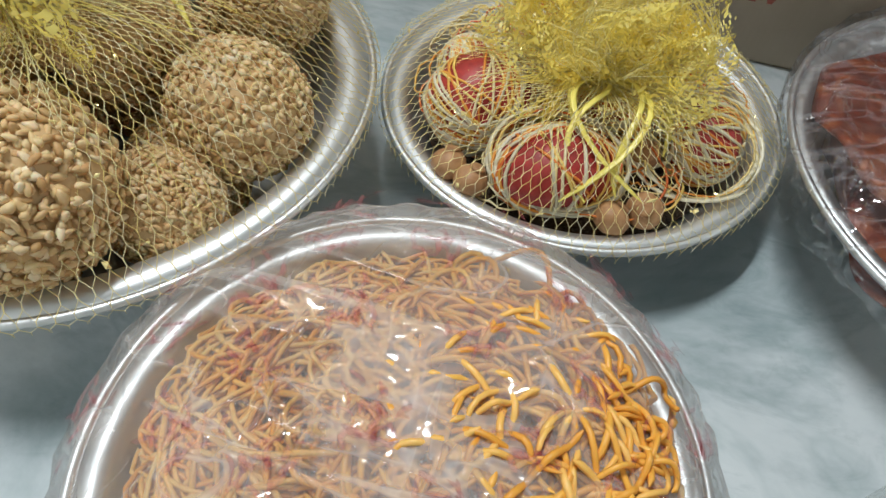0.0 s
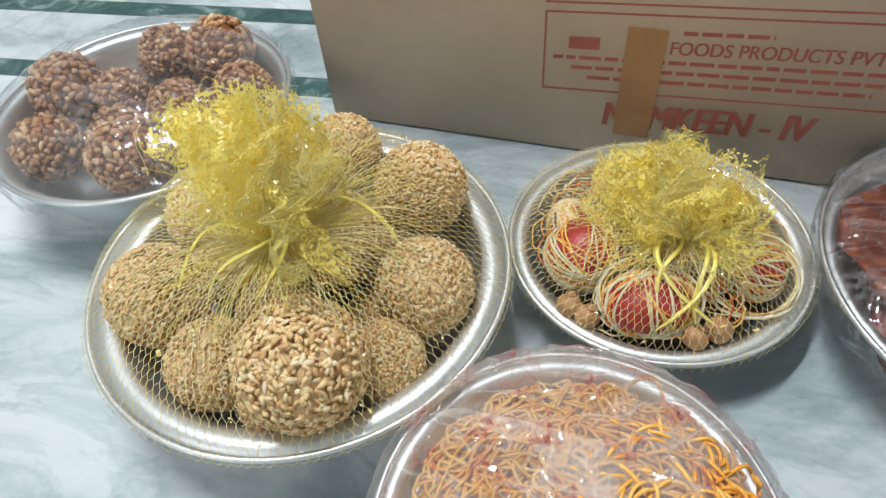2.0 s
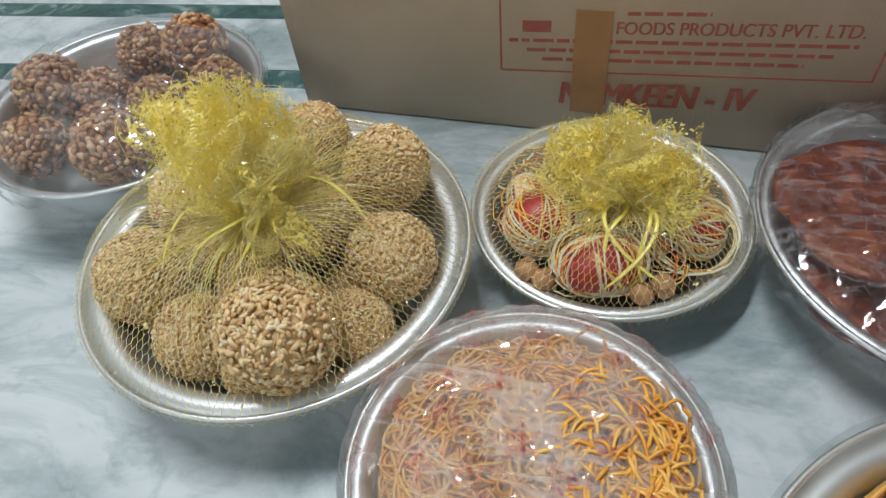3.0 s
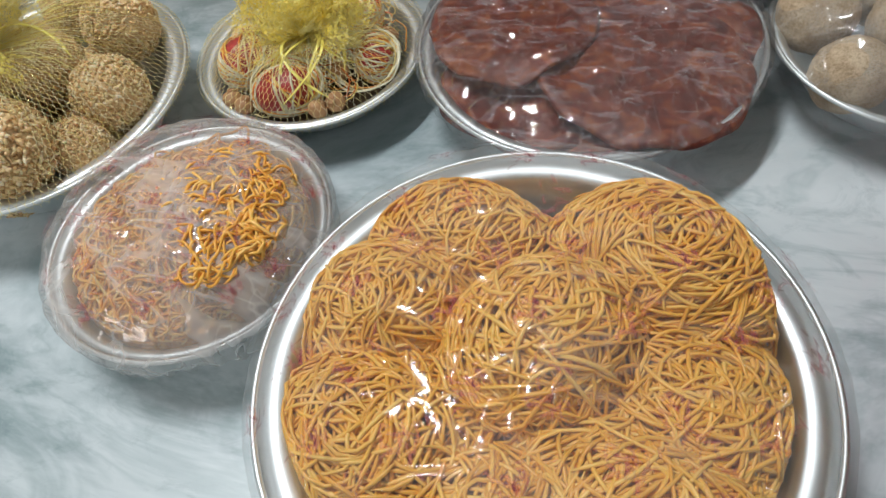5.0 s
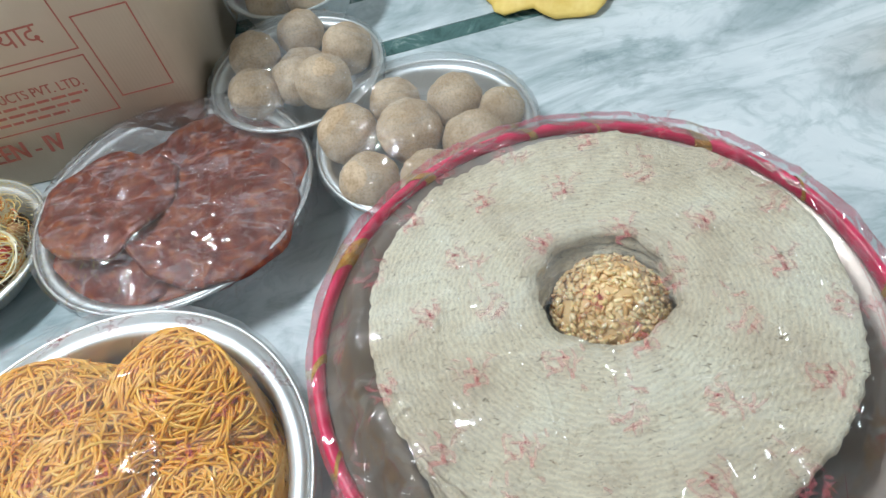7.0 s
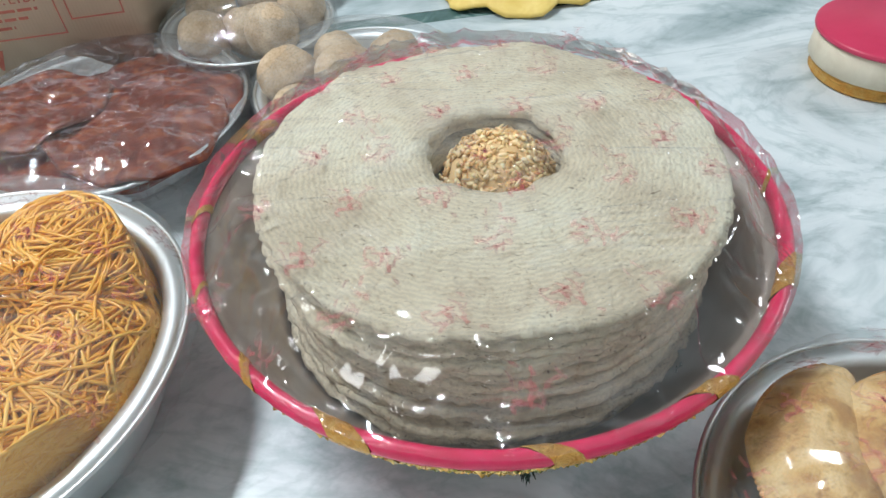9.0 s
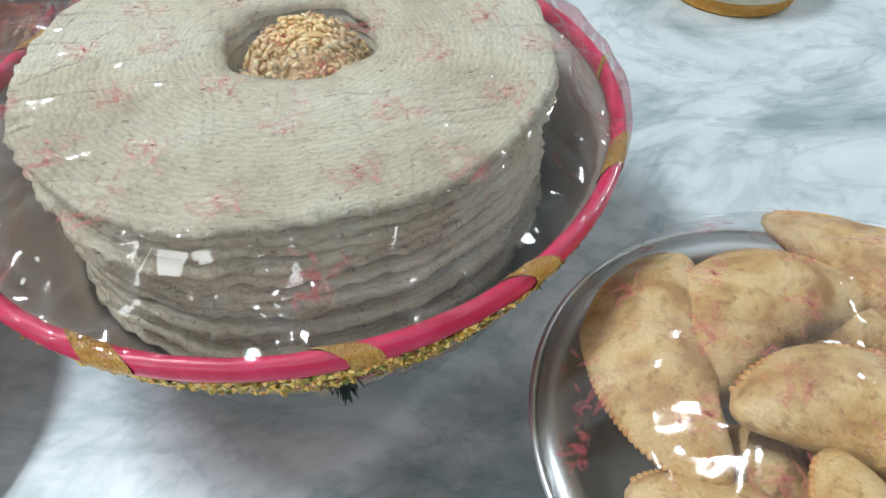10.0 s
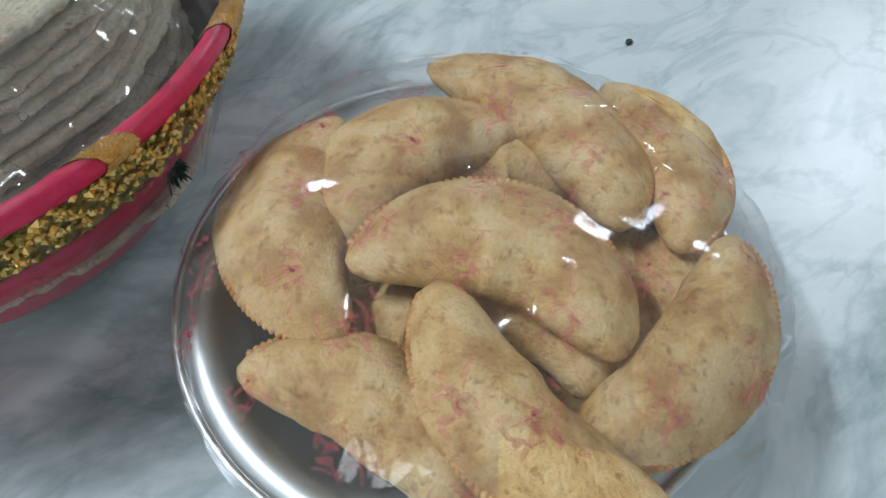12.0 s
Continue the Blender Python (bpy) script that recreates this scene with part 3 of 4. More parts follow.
def sprigs(film_ob, points, pitch, reach):
    """Printed sprigs in staggered rows on a film, laid to its slope."""
    if not SPRIGS:
        SPRIGS.extend(sprig_mesh(300 + k) for k in range(5))
    pts = np.asarray(points, float)
    upper = pts[:, 2] > pts[:, 2].min() + 0.3 * (pts[:, 2].max() - pts[:, 2].min())
    idx = np.nonzero(upper)[0]
    rng = np.random.default_rng(len(pts))
    n = int(reach / pitch) + 1
    for i in range(-n, n + 1):
        for j in range(-n, n + 1):
            x, y = (i + 0.5 * (j % 2)) * pitch + rng.normal(0, 0.004), j * pitch * 0.8 + rng.normal(0, 0.004)
            if math.hypot(x, y) > reach:
                continue
            k = idx[np.argmin(np.hypot(pts[idx, 0] - x, pts[idx, 1] - y))]
            nrm = film_ob.data.vertices[int(k)].normal
            if nrm.z < 0:
                nrm = -nrm
            ob = new("printed_sprig", SPRIGS[int(rng.integers(5))])
            tagged(ob, kind="stuff")
            ob.parent = film_ob
            q = Vector((0, 0, 1)).rotation_difference(nrm).to_matrix().to_4x4()
            ob.matrix_local = Matrix.Translation(Vector(pts[k]) + nrm * 0.0006) @ q @ pose(0, 0, 0, 0, 0, 20 + rng.normal(0, 12)) @ Matrix.Scale(1.3, 4)


def bowl_cover(key, top, material, label, **kw):
    at, R, h, rim, base = BOWLS[key]
    return cover("film_cover", at, R, h, top, material, label, **kw)


# ---- puffed rice balls ----
ladoo_core = [mesh_from("core", *ball_mesh(0.0357, 16, 24, 0.06, 9, (1, 1, 0.96), k), M["core"]) for k in range(2)]
ladoo_rice = [mesh_from("puffed_rice", *grains(0.0361, 2150, 0.0062, 0.00155, 10 + k, 1.1), M["rice"]) for k in range(3)]


def rice_ball(at, r, k, label="round ball of puffed rice bound with jaggery"):
    ob = new("rice_ball", ladoo_core[k % 2])
    s = r / 0.0385
    ob.matrix_world = pose(*at, 40 * k, 25 * k, 70 * k) @ Matrix.Diagonal((s, s, s, 1))
    tagged(ob, label, "sweet", "puffed rice balls")
    g = part("puffed_rice", ladoo_rice[k % 3], M["rice"], ob)
    tagged(g, "toasted puffed rice grains", "", "", "stuff")
    return ob


for k, (x, y, z, r) in enumerate([
    (-0.322, -0.350, 0.095, 0.044), (-0.460, -0.314, 0.075, 0.039), (-0.271, -0.261, 0.08, 0.036), (-0.304, -0.171, 0.085, 0.038), (-0.389, -0.131, 0.075, 0.033),
    (-0.342, -0.245, 0.095, 0.036), (-0.399, -0.348, 0.06, 0.034), (-0.285, -0.315, 0.06, 0.03), (-0.470, -0.225, 0.07, 0.036), (-0.405, -0.225, 0.08, 0.036),
    (-0.38, -0.29, 0.042, 0.036), (-0.33, -0.2, 0.04, 0.036), (-0.42, -0.17, 0.042, 0.036), (-0.355, -0.345, 0.04, 0.034), (-0.3, -0.28, 0.04, 0.034), (-0.44, -0.25, 0.042, 0.036), (-0.37, -0.22, 0.04, 0.036), (-0.46, -0.2, 0.044, 0.03)]):
    rice_ball((x, y, z), r, k)

# ---- dark glazed balls ----
dark_core = mesh_from("core", *ball_mesh(0.036, 14, 22, 0.1, 12), M["dark_core"])
dark_grain = [mesh_from("glazed_grain", *grains(0.0365, 300, 0.011, 0.0036, 40 + k), M["dark_grain"]) for k in range(2)]


def dark_ball(at, r, k):
    ob = new("glazed_ball", dark_core)
    s = r / 0.039
    ob.matrix_world = pose(*at, 50 * k, 35 * k, 20 * k) @ Matrix.Diagonal((s, s, s, 1))
    tagged(ob, "dark jaggery-glazed sweet ball with lumpy grains", "sweet", "glazed balls")
    tagged(part("glazed_grain", dark_grain[k % 2], M["dark_grain"], ob), "glossy brown grains", "", "", "stuff")


for k, (x, y, z, r) in enumerate([
    (-0.695, -0.112, 0.08, 0.037), (-0.654, -0.194, 0.08, 0.031), (-0.571, -0.193, 0.085, 0.032), (-0.628, -0.035, 0.08, 0.031), (-0.566, -0.030, 0.09, 0.035),
    (-0.646, -0.098, 0.07, 0.028), (-0.517, -0.076, 0.08, 0.029), (-0.62, -0.146, 0.06, 0.03), (-0.57, -0.11, 0.07, 0.033), (-0.53, -0.14, 0.07, 0.032), (-0.6, -0.12, 0.035, 0.033), (-0.66, -0.07, 0.04, 0.033), (-0.55, -0.06, 0.04, 0.033)]):
    dark_ball((x, y, z), r, k)
bowl_cover("D", 0.045, "film_clear", "clear plastic film drawn over the deep bowl of glazed balls", seed=3.0, crease=0.004, power=3)

# ---- flour sweets ----
flour_mesh = [mesh_from("flour_sweet", *ball_mesh(0.035, 20, 30, 0.06, 10, (1, 1, 0.95), 5 + k), M["flour"]) for k in range(3)]


def flour_ball(at, r, k, group):
    ob = new("flour_sweet", flour_mesh[k % 3])
    s = r / 0.035
    ob.matrix_world = pose(*at, 45 * k, 30 * k, 80 * k) @ Matrix.Diagonal((s, s, s, 1))
    tagged(ob, "round sandy-brown roasted flour sweet ball", "sweet", group)


for k, (x, y, z, r) in enumerate([
    (0.357, -0.091, 0.06, 0.035), (0.428, -0.115, 0.068, 0.037), (0.495, -0.142, 0.06, 0.035), (0.377, -0.166, 0.055, 0.033), (0.442, -0.181, 0.055, 0.034), (0.482, -0.071, 0.06, 0.033),
    (0.413, -0.048, 0.055, 0.031), (0.532, -0.09, 0.05, 0.028), (0.44, -0.1, 0.034, 0.03), (0.5, -0.19, 0.045, 0.03)]):
    flour_ball((x, y, z), r, k, "sweets in the bowl")
for k, (x, y, z, r) in enumerate([
    (0.248, 0.0, 0.07, 0.033), (0.296, 0.012, 0.068, 0.03), (0.335, -0.015, 0.08, 0.033), (0.242, 0.077, 0.07, 0.033), (0.302, 0.108, 0.07, 0.031), (0.363, 0.055, 0.07, 0.033), (0.3, 0.055, 0.045, 0.036)]):
    flour_ball((x, y, z), r, k + 1, "sweets in the small bowl")
for k, (x, y, z, r) in enumerate([(0.25, 0.22, 0.06, 0.033), (0.31, 0.21, 0.06, 0.033), (0.29, 0.28, 0.06, 0.034), (0.34, 0.27, 0.06, 0.031), (0.235, 0.285, 0.06, 0.03)]):
    flour_ball((x, y, z), r, k + 2, "sweets in the back bowl")
bowl_cover("BB", 0.052, "film_clear", "clear plastic film stretched over the flour sweets", seed=5.0, power=3.2, crease=0.002)
bowl_cover("BC", 0.047, "film_clear", "clear plastic film stretched over the small bowl of sweets", seed=6.0, power=3.2, crease=0.002)
bowl_cover("BD", 0.04, "film_clear", "clear plastic film over the back bowl of sweets", seed=7.0, power=3.2, crease=0.002)


# ---- fried pancakes ----
def pancake(at, r, tilt, k):
    prof = [(0, -0.002), (r * 0.5, -0.002), (r * 0.95, -0.0015), (r, 0.001), (r * 0.96, 0.004)] + [(r * q, 0.0045) for q in (0.85, 0.7, 0.55, 0.4, 0.25, 0.1)] + [(0, 0.0045)]
    v, f = lathe(prof, 64)
    for p in v:
        a = math.atan2(p[1], p[0])
        rr = math.hypot(p[0], p[1]) / r
        p[:2] *= 1 + 0.03 * math.sin(3 * a + k) + 0.012 * math.sin(11 * a + 2 * k)
        p[2] += 0.006 * noise.noise(Vector((p[0] * 24 + k * 3, p[1] * 24, k))) * (0.4 + rr) + 0.003 * rr ** 4 * math.sin(7 * a + k)
    ob = part("pancake", (v, f), M["pancake"], None)
    ob.matrix_world = pose(*at, *tilt)
    tagged(ob, "thin round red-brown deep-fried sweet pancake", "pancake", "fried pancakes")


for k, (at, r, tilt) in enumerate([
    ((0.156, -0.13, 0.02), 0.112, (0, 0, 0)), ((0.156, -0.13, 0.032), 0.122, (0, 1, 40)), ((0.16, -0.145, 0.044), 0.127, (1, 0, 80)), ((0.2, -0.075, 0.05), 0.088, (-1, 1, 130)),
    ((0.11, -0.195, 0.05), 0.08, (3, 1, 10)), ((0.225, -0.125, 0.056), 0.084, (1, 2, 200)), ((0.21, -0.178, 0.063), 0.094, (2, 2, 20)), ((0.087, -0.134, 0.069), 0.08, (1, -2, 250))]):
    pancake(at, r, tilt, k)
bowl_cover("RD", 0.028, "film_milky", "crinkled milky plastic film clinging to the pancakes", seed=9.0, power=6.0, crease=0.0036, fold=40)


# ---- fried noodles ----
def nest_paths(rng, rx, ry, count, height, wild, length, dome=0.6, steps=18):
    """Curled strands that run round and across a flat heap."""
    lev = np.linspace(0, 1, count) ** 0.8
    ln = rng.uniform(*length, count)
    rad = np.sqrt(rng.uniform(0.03, 0.9, count))
    a0 = rng.uniform(0, 2 * math.pi, count)
    x, y = rad * rx * np.cos(a0), rad * ry * np.sin(a0)
    head = a0 + math.pi / 2 + rng.normal(0, wild, count)
    curl = 1.0 / (np.maximum(rad, 0.25) * (rx + ry) / 2) * rng.uniform(0.5, 1.1, count) + rng.normal(0, 6 + 14 * wild, count)
    wob, ph = rng.uniform(0, 26, count), rng.uniform(0, 6.3, count)
    st = ln / steps
    pts = np.zeros((count, steps, 3))
    for i in range(steps):
        q = np.hypot(x / rx, y / ry)
        top = height * (1 - dome * np.minimum(q, 1.15) ** 2.6)
        z = top * (0.5 + 0.5 * lev) + 0.0026 * np.sin(i * 0.8 + ph)
        pts[:, i] = np.stack([x, y, np.maximum(z, 0.002)], 1)
        turn = np.sin(np.arctan2(-y, -x) - head)
        head = head + (curl + wob * np.sin(i * 0.6 + ph)) * st + np.where(q > 0.86, 0.6 * turn, 0)
        x, y = x + st * np.cos(head), y + st * np.sin(head)
    return pts


def noodle_nest(at, rx, ry, turn, count, height, mat, seed, rad=0.0016, label="crisp nest of tangled orange fried noodles", wild=0.3, length=(0.07, 0.2), inside=None, dome=0.6):
    rng = np.random.default_rng(seed)
    pts = nest_paths(rng, rx, ry, count, height, wild, length, dome)
    if inside:
        (cx, cy), lim = inside
        c, sn = math.cos(radians(turn)), math.sin(radians(turn))
        wx, wy = pts[..., 0] * c - pts[..., 1] * sn + at[0] - cx, pts[..., 0] * sn + pts[..., 1] * c + at[1] - cy
        far = np.hypot(wx, wy)
        k = np.where(far > lim, (lim + 0.06 * np.minimum(far - lim, 0.08)) / np.maximum(far, 1e-6), 1.0)
        wx, wy = wx * k + cx - at[0], wy * k + cy - at[1]
        pts[..., 0], pts[..., 1] = wx * c + wy * sn, -wx * sn + wy * c
    ob = part("noodle_nest", tubes(pts, rng.uniform(rad * 0.85, rad * 1.12, count), 5), M[mat], None)
    ob.matrix_world = pose(*at, 0, 0, turn)
    tagged(ob, label, "noodles", "noodle nests")
    return ob


NEST = [
    (0.082, -0.398, 0.05, 0.078, 0.052, -12, 420, 0.068, 0.25), (0.228, -0.408, 0.058, 0.08, 0.066, -8, 560, 0.075, 0.2), (0.048, -0.465, 0.05, 0.064, 0.055, 20, 420, 0.078, 0.5),
    (0.155, -0.48, 0.06, 0.066, 0.058, 40, 460, 0.088, 0.4), (0.06, -0.555, 0.05, 0.082, 0.064, 15, 560, 0.078, 0.7), (0.238, -0.505, 0.045, 0.07, 0.072, 0, 480, 0.068, 0.45),
    (0.215, -0.575, 0.05, 0.085, 0.06, -20, 520, 0.076, 0.4), (0.14, -0.59, 0.05, 0.07, 0.05, 0, 300, 0.072, 0.5), (0.15, -0.49, 0.02, 0.12, 0.12, 0, 380, 0.05, 0.6),
    (0.13, -0.607, 0.036, 0.09, 0.04, 0, 300, 0.05, 0.6), (0.245, -0.575, 0.036, 0.06, 0.055, 40, 300, 0.055, 0.6), (0.272, -0.49, 0.036, 0.04, 0.08, 0, 260, 0.05, 0.6), (0.03, -0.5, 0.036, 0.04, 0.08, 0, 260, 0.05, 0.6)]
TRAY = (BOWLS["T"][0], 0.147)
for k, (x, y, z, rx, ry, turn, count, hh, wild) in enumerate(NEST):
    noodle_nest((x, y + 0.01, z), rx * 1.07, ry * 1.07, turn, int(count * 1.45), hh, "noodle_deep", 100 + k, 0.00135, wild=wild, inside=TRAY if z > 0.04 else (TRAY[0], 0.12 + 0.55 * z))
heap = part("noodle_heap", lathe([(0, 0.006), (0.12, 0.008), (0.134, 0.04), (0.122, 0.06), (0.08, 0.08), (0, 0.09)], 64), M["heap"], None)
heap.matrix_world = pose(*BOWLS["T"][0], 0)
tagged(heap, "packed mass of broken fried noodles under the nests", "noodles")
tray_film = bowl_cover("T", 0.068, "film_tray", "clear printed film stretched over the noodle tray", seed=11.0, power=4.5, crease=0.0016)

sprigs(tray_film, [q.co[:] for q in tray_film.data.vertices], 0.05, 0.175)
SMALL = (BOWLS["B1"][0], 0.095)
noodle_nest((-0.14, -0.392, 0.012), 0.1, 0.1, 0, 1500, 0.07, "noodle_pale", 140, 0.00115, "loose tangle of thin pale orange fried noodles", 1.2, (0.05, 0.13), SMALL, 0.32)
noodle_nest((-0.106, -0.392, 0.066), 0.06, 0.076, 20, 460, 0.042, "noodle_bright", 141, 0.0012, "loose heap of deep orange fried noodles", 1.2, (0.03, 0.08), SMALL, 0.25)
heap = part("noodle_heap", lathe([(0, 0.005), (0.075, 0.007), (0.099, 0.044), (0.092, 0.054), (0.06, 0.064), (0, 0.07)], 56), M["heap"], None)
heap.matrix_world = pose(*BOWLS["B1"][0], 0)
tagged(heap, "packed mass of broken noodles in the bowl", "noodles")
small_film = bowl_cover("B1", 0.05, "film_soft", "crinkled printed plastic film stretched over the noodles", seed=13.0, power=4.0, crease=0.0032, fold=28)

sprigs(small_film, [q.co[:] for q in small_film.data.vertices], 0.04, 0.11)


# ---- nets ----
def net_wrap(at, R, h, knot, knot_z, cols, rows, wire, cloud, axes, seed, label, strands, belly=0.5, ribbon_count=6):
    """Yellow net gathered over a bowl and tied in a knot, with a fluffy tuft above."""
    rng = np.random.default_rng(seed)
    ob = thing("net_wrap", (*at, h), label, "net", "gift nets")
    kx, ky, kz = knot[0] - at[0], knot[1] - at[1], knot_z - h
    cloud = np.array([cloud[0] - at[0], cloud[1] - at[1], cloud[2] - h])

    def place(q, a):
        if q < 0.06:
            t = q / 0.06
            return ((R + 0.002) * math.cos(a), (R + 0.002) * math.sin(a), -0.002 + t * 0.006)
        t = (q - 0.06) / 0.94
        x, y = (R + 0.002) * math.cos(a) * (1 - t) + kx * t, (R + 0.002) * math.sin(a) * (1 - t) + ky * t
        z = 0.004 + kz * (t ** 1.15) + belly * 0.06 * math.sin(math.pi * min(1, t * 1.05)) ** 1.2 * (1 - 0.35 * t)
        z += 0.006 * noise.noise(Vector((x * 24, y * 24, seed))) * (1 - t)
        pinch = 0.004 * t * math.sin(a * 9 + seed)
        return (x + pinch * math.cos(a), y + pinch * math.sin(a), z)

    lines = []
    for c in range(2 * cols):
        line = []
        for r in range(rows):
            off = 0.235 if (r + c) % 2 == 0 else -0.235
            for d in (0.0, 0.42):
                q = ((r + d) / rows) ** 0.85
                sway = 0.35 * noise.noise(Vector((q * 5, c * 0.11, seed)))
                line.append(place(q, 2 * math.pi * (c * 0.5 + off + sway + 0.03 * rng.normal()) / cols))
        line.append(place(1.0, 2 * math.pi * c * 0.5 / cols))
        lines.append(line)
    tagged(part("net_dome", tubes(lines, wire, 3), M["net"], ob), "fine yellow hexagonal net with gold glints", "", "", "stuff")
    # loose curls of net in the tuft
    n, m = strands, 15
    d = rng.normal(size=(n, 3))
    d /= np.linalg.norm(d, axis=1)[:, None]
    lobe = np.array([0.8 + 0.45 * noise.noise(Vector(q * 1.6) + Vector((seed, 0, 0))) for q in d])[:, None]
    p = cloud + d * np.array(axes) * (rng.uniform(0.05, 1, (n, 1)) ** 0.55) * (lobe + 0.25)
    root = np.array([kx, ky, kz])
    pull = rng.random(n) < 0.55
    way = rng.normal(size=(n, 3))
    way /= np.linalg.norm(way, axis=1)[:, None]
    spin = rng.normal(size=(n, 3))
    spin /= np.linalg.norm(spin, axis=1)[:, None]
    rate = rng.normal(0, 0.32, n)[:, None]
    step = rng.uniform(0.0014, 0.0036, n)[:, None]
    curls = np.zeros((n, m, 3))
    for i in range(m):
        far = np.linalg.norm((p - cloud) / np.array(axes), axis=1)[:, None]
        p = np.where(far > 1.04, cloud + (p - cloud) / far * (1.04 + 0.7 * (far - 1.04)), p)
        curls[:, i] = p
        way = way + np.cross(spin, way) * rate + rng.normal(0, 0.08, (n, 3)) - 0.3 * np.maximum(0, np.linalg.norm((p - cloud) / np.array(axes), axis=1) - 0.95)[:, None] * (p - cloud) / 0.05
        way /= np.linalg.norm(way, axis=1)[:, None]
        p = p + way * step
    t = np.linspace(0, 1, m)[None, :, None]
    bow = root + (p[:, None] - root) * t + rng.normal(0, 0.008, (n, 1, 3)) * np.sin(math.pi * t) + (curls - curls[:, -1:]) * 0.25 * t
    curls[pull] = bow[pull]
    tagged(part("tuft", tubes(curls, rng.uniform(0.00008, 0.0002, n), 3), M["tuft"], ob), "fluffy bright yellow net tuft", "", "", "stuff")
    # crumpled leaves of fine tulle, each woven of two sets of threads
    ni, nj = 37, 57
    for k in range(12):
        dirn = rng.normal(size=3)
        dirn[2] = abs(dirn[2]) * 0.8
        dirn /= np.linalg.norm(dirn)
        tip = cloud + dirn * np.array(axes) * 0.98
        side = np.cross(tip - root, rng.normal(size=3))
        side /= np.linalg.norm(side)
        grid = np.zeros((ni, nj, 3))
        for i in range(ni):
            for j in range(nj):
                tt, ss = i / (ni - 1), 2 * j / (nj - 1) - 1
                wide = 0.004 + (0.72 + 0.3 * noise.noise(Vector((k * 7.0, ss * 2, 3.0)))) * axes[0] * math.sin(math.pi * (0.05 + 0.72 * tt)) ** 0.9
                wav = np.array([noise.noise(Vector((ss * 4.5 + k * 3, tt * 2.4, c))) for c in (0.3, 5.1, 9.7)]) * 0.022 * tt ** 0.7 + np.array([noise.noise(Vector((ss * 13 + k * 3, tt * 6, c))) for c in (1.3, 6.1, 2.7)]) * 0.009 * tt
                grid[i, j] = root + (tip - root) * tt + side * ss * wide + wav + np.array([0, 0, -0.35 * wide * ss * ss])
        if k % 3:
            # open-woven leaf: small flat meshes with gaps between them
            fi, fj = 96, 140
            ui, uj = np.linspace(0, ni - 1, fi), np.linspace(0, nj - 1, fj)
            step1 = np.stack([[np.interp(ui, np.arange(ni), grid[:, j, c]) for c in range(3)] for j in range(nj)])
            fine = np.stack([[np.interp(uj, np.arange(nj), step1[:, c, i]) for c in range(3)] for i in range(fi)]).transpose(0, 2, 1)
            ii, jj = np.meshgrid(np.arange(fi - 1), np.arange(fj - 1), indexing="ij")
            at0 = ii * fj + jj
            quads = np.stack([at0, at0 + 1, at0 + fj + 1, at0 + fj], -1).reshape(-1, 4)
            keep = rng.random(len(quads)) < np.where(((ii + jj) % 4 == 0) | ((ii - jj) % 4 == 0), 0.66, 0.12).ravel()
            tagged(part("tulle", (fine.reshape(-1, 3), quads[keep]), M["tulle"], ob), "crumpled sheer yellow tulle", "", "", "stuff")
            continue
        along = tubes(grid.transpose(1, 0, 2)[:, ::2], rng.uniform(0.0001, 0.00024, nj), 3)
        across = tubes(grid[3:, ::2], rng.uniform(0.0001, 0.0002, ni - 3), 3)
        weave = (np.concatenate([along[0], across[0]]), np.concatenate([along[1], across[1] + len(along[0])]))
        tagged(part("tulle", weave, M["tuft"], ob), "crumpled sheer yellow tulle", "", "", "stuff")
    glints = []
    for k in range(900):
        dd = rng.normal(size=3)
        dd /= np.linalg.norm(dd)
        c = cloud + dd * np.array(axes) * rng.uniform(0.5, 1.02)
        if k % 3:
            a, q = rng.uniform(0, 2 * math.pi), rng.uniform(0.1, 0.95)
            c = np.array(place(q, a)) + np.array([0, 0, 0.0006])
        e = rng.normal(size=(2, 3)) * rng.uniform(0.0004, 0.0009)
        nn = np.cross(e[0], e[1]) * 300
        glints.append(([c + e[0], c + e[1], c - e[0], c - e[1], c + nn, c - nn], [(0, 1, 4), (1, 2, 4), (2, 3, 4), (3, 0, 4), (1, 0, 5), (2, 1, 5), (3, 2, 5), (0, 3, 5)]))
    tagged(part("glitter", joined(*glints), M["glint"], ob, "", False), "gold glitter flecks", "", "", "stuff")
    for k in range(ribbon_count):
        a = rng.uniform(0, 2 * math.pi)
        ln = rng.uniform(0.04, 0.08)
        p = []
        for i in range(14):
            tt = i / 13
            aa = a + 0.6 * math.sin(3 * tt + k)
            p.append((kx + ln * tt * math.cos(aa), ky + ln * tt * math.sin(aa), kz + 0.02 * math.sin(math.pi * tt) - 0.016 * tt))
        part("ribbon", tubes([p], 0.0017, 6, 0.2), M["ribbon"], ob, "loose end of shiny yellow ribbon")
    rays = []
    for k in range(260):
        a, end, drift = rng.uniform(0, 2 * math.pi), rng.uniform(0.35, 0.86), rng.normal(0, 0.12)
        rays.append([np.array(place(1 - (1 - end) * q, a + drift * q)) + np.array([0, 0, 0.0012 + 0.004 * math.sin(3.1 * q) * (k % 3 == 0)]) for q in np.linspace(0.02, 1, 10)])
    tagged(part("net_fray", tubes(rays, rng.uniform(0.00014, 0.00036, len(rays)), 3), M["tuft"], ob), "fine yellow threads raying from the knot", "", "", "stuff")
    tie = [(0.0075 + 0.0024 * math.cos(b), 0.0024 * math.sin(b)) for b in np.linspace(0, 2 * math.pi, 9)]
    v, f = lathe(tie, 28)
    part("tie", (v + np.array([kx, ky, kz - 0.002]), f), M["ribbon"], ob, "yellow ribbon knot tied round the net")
    return ob


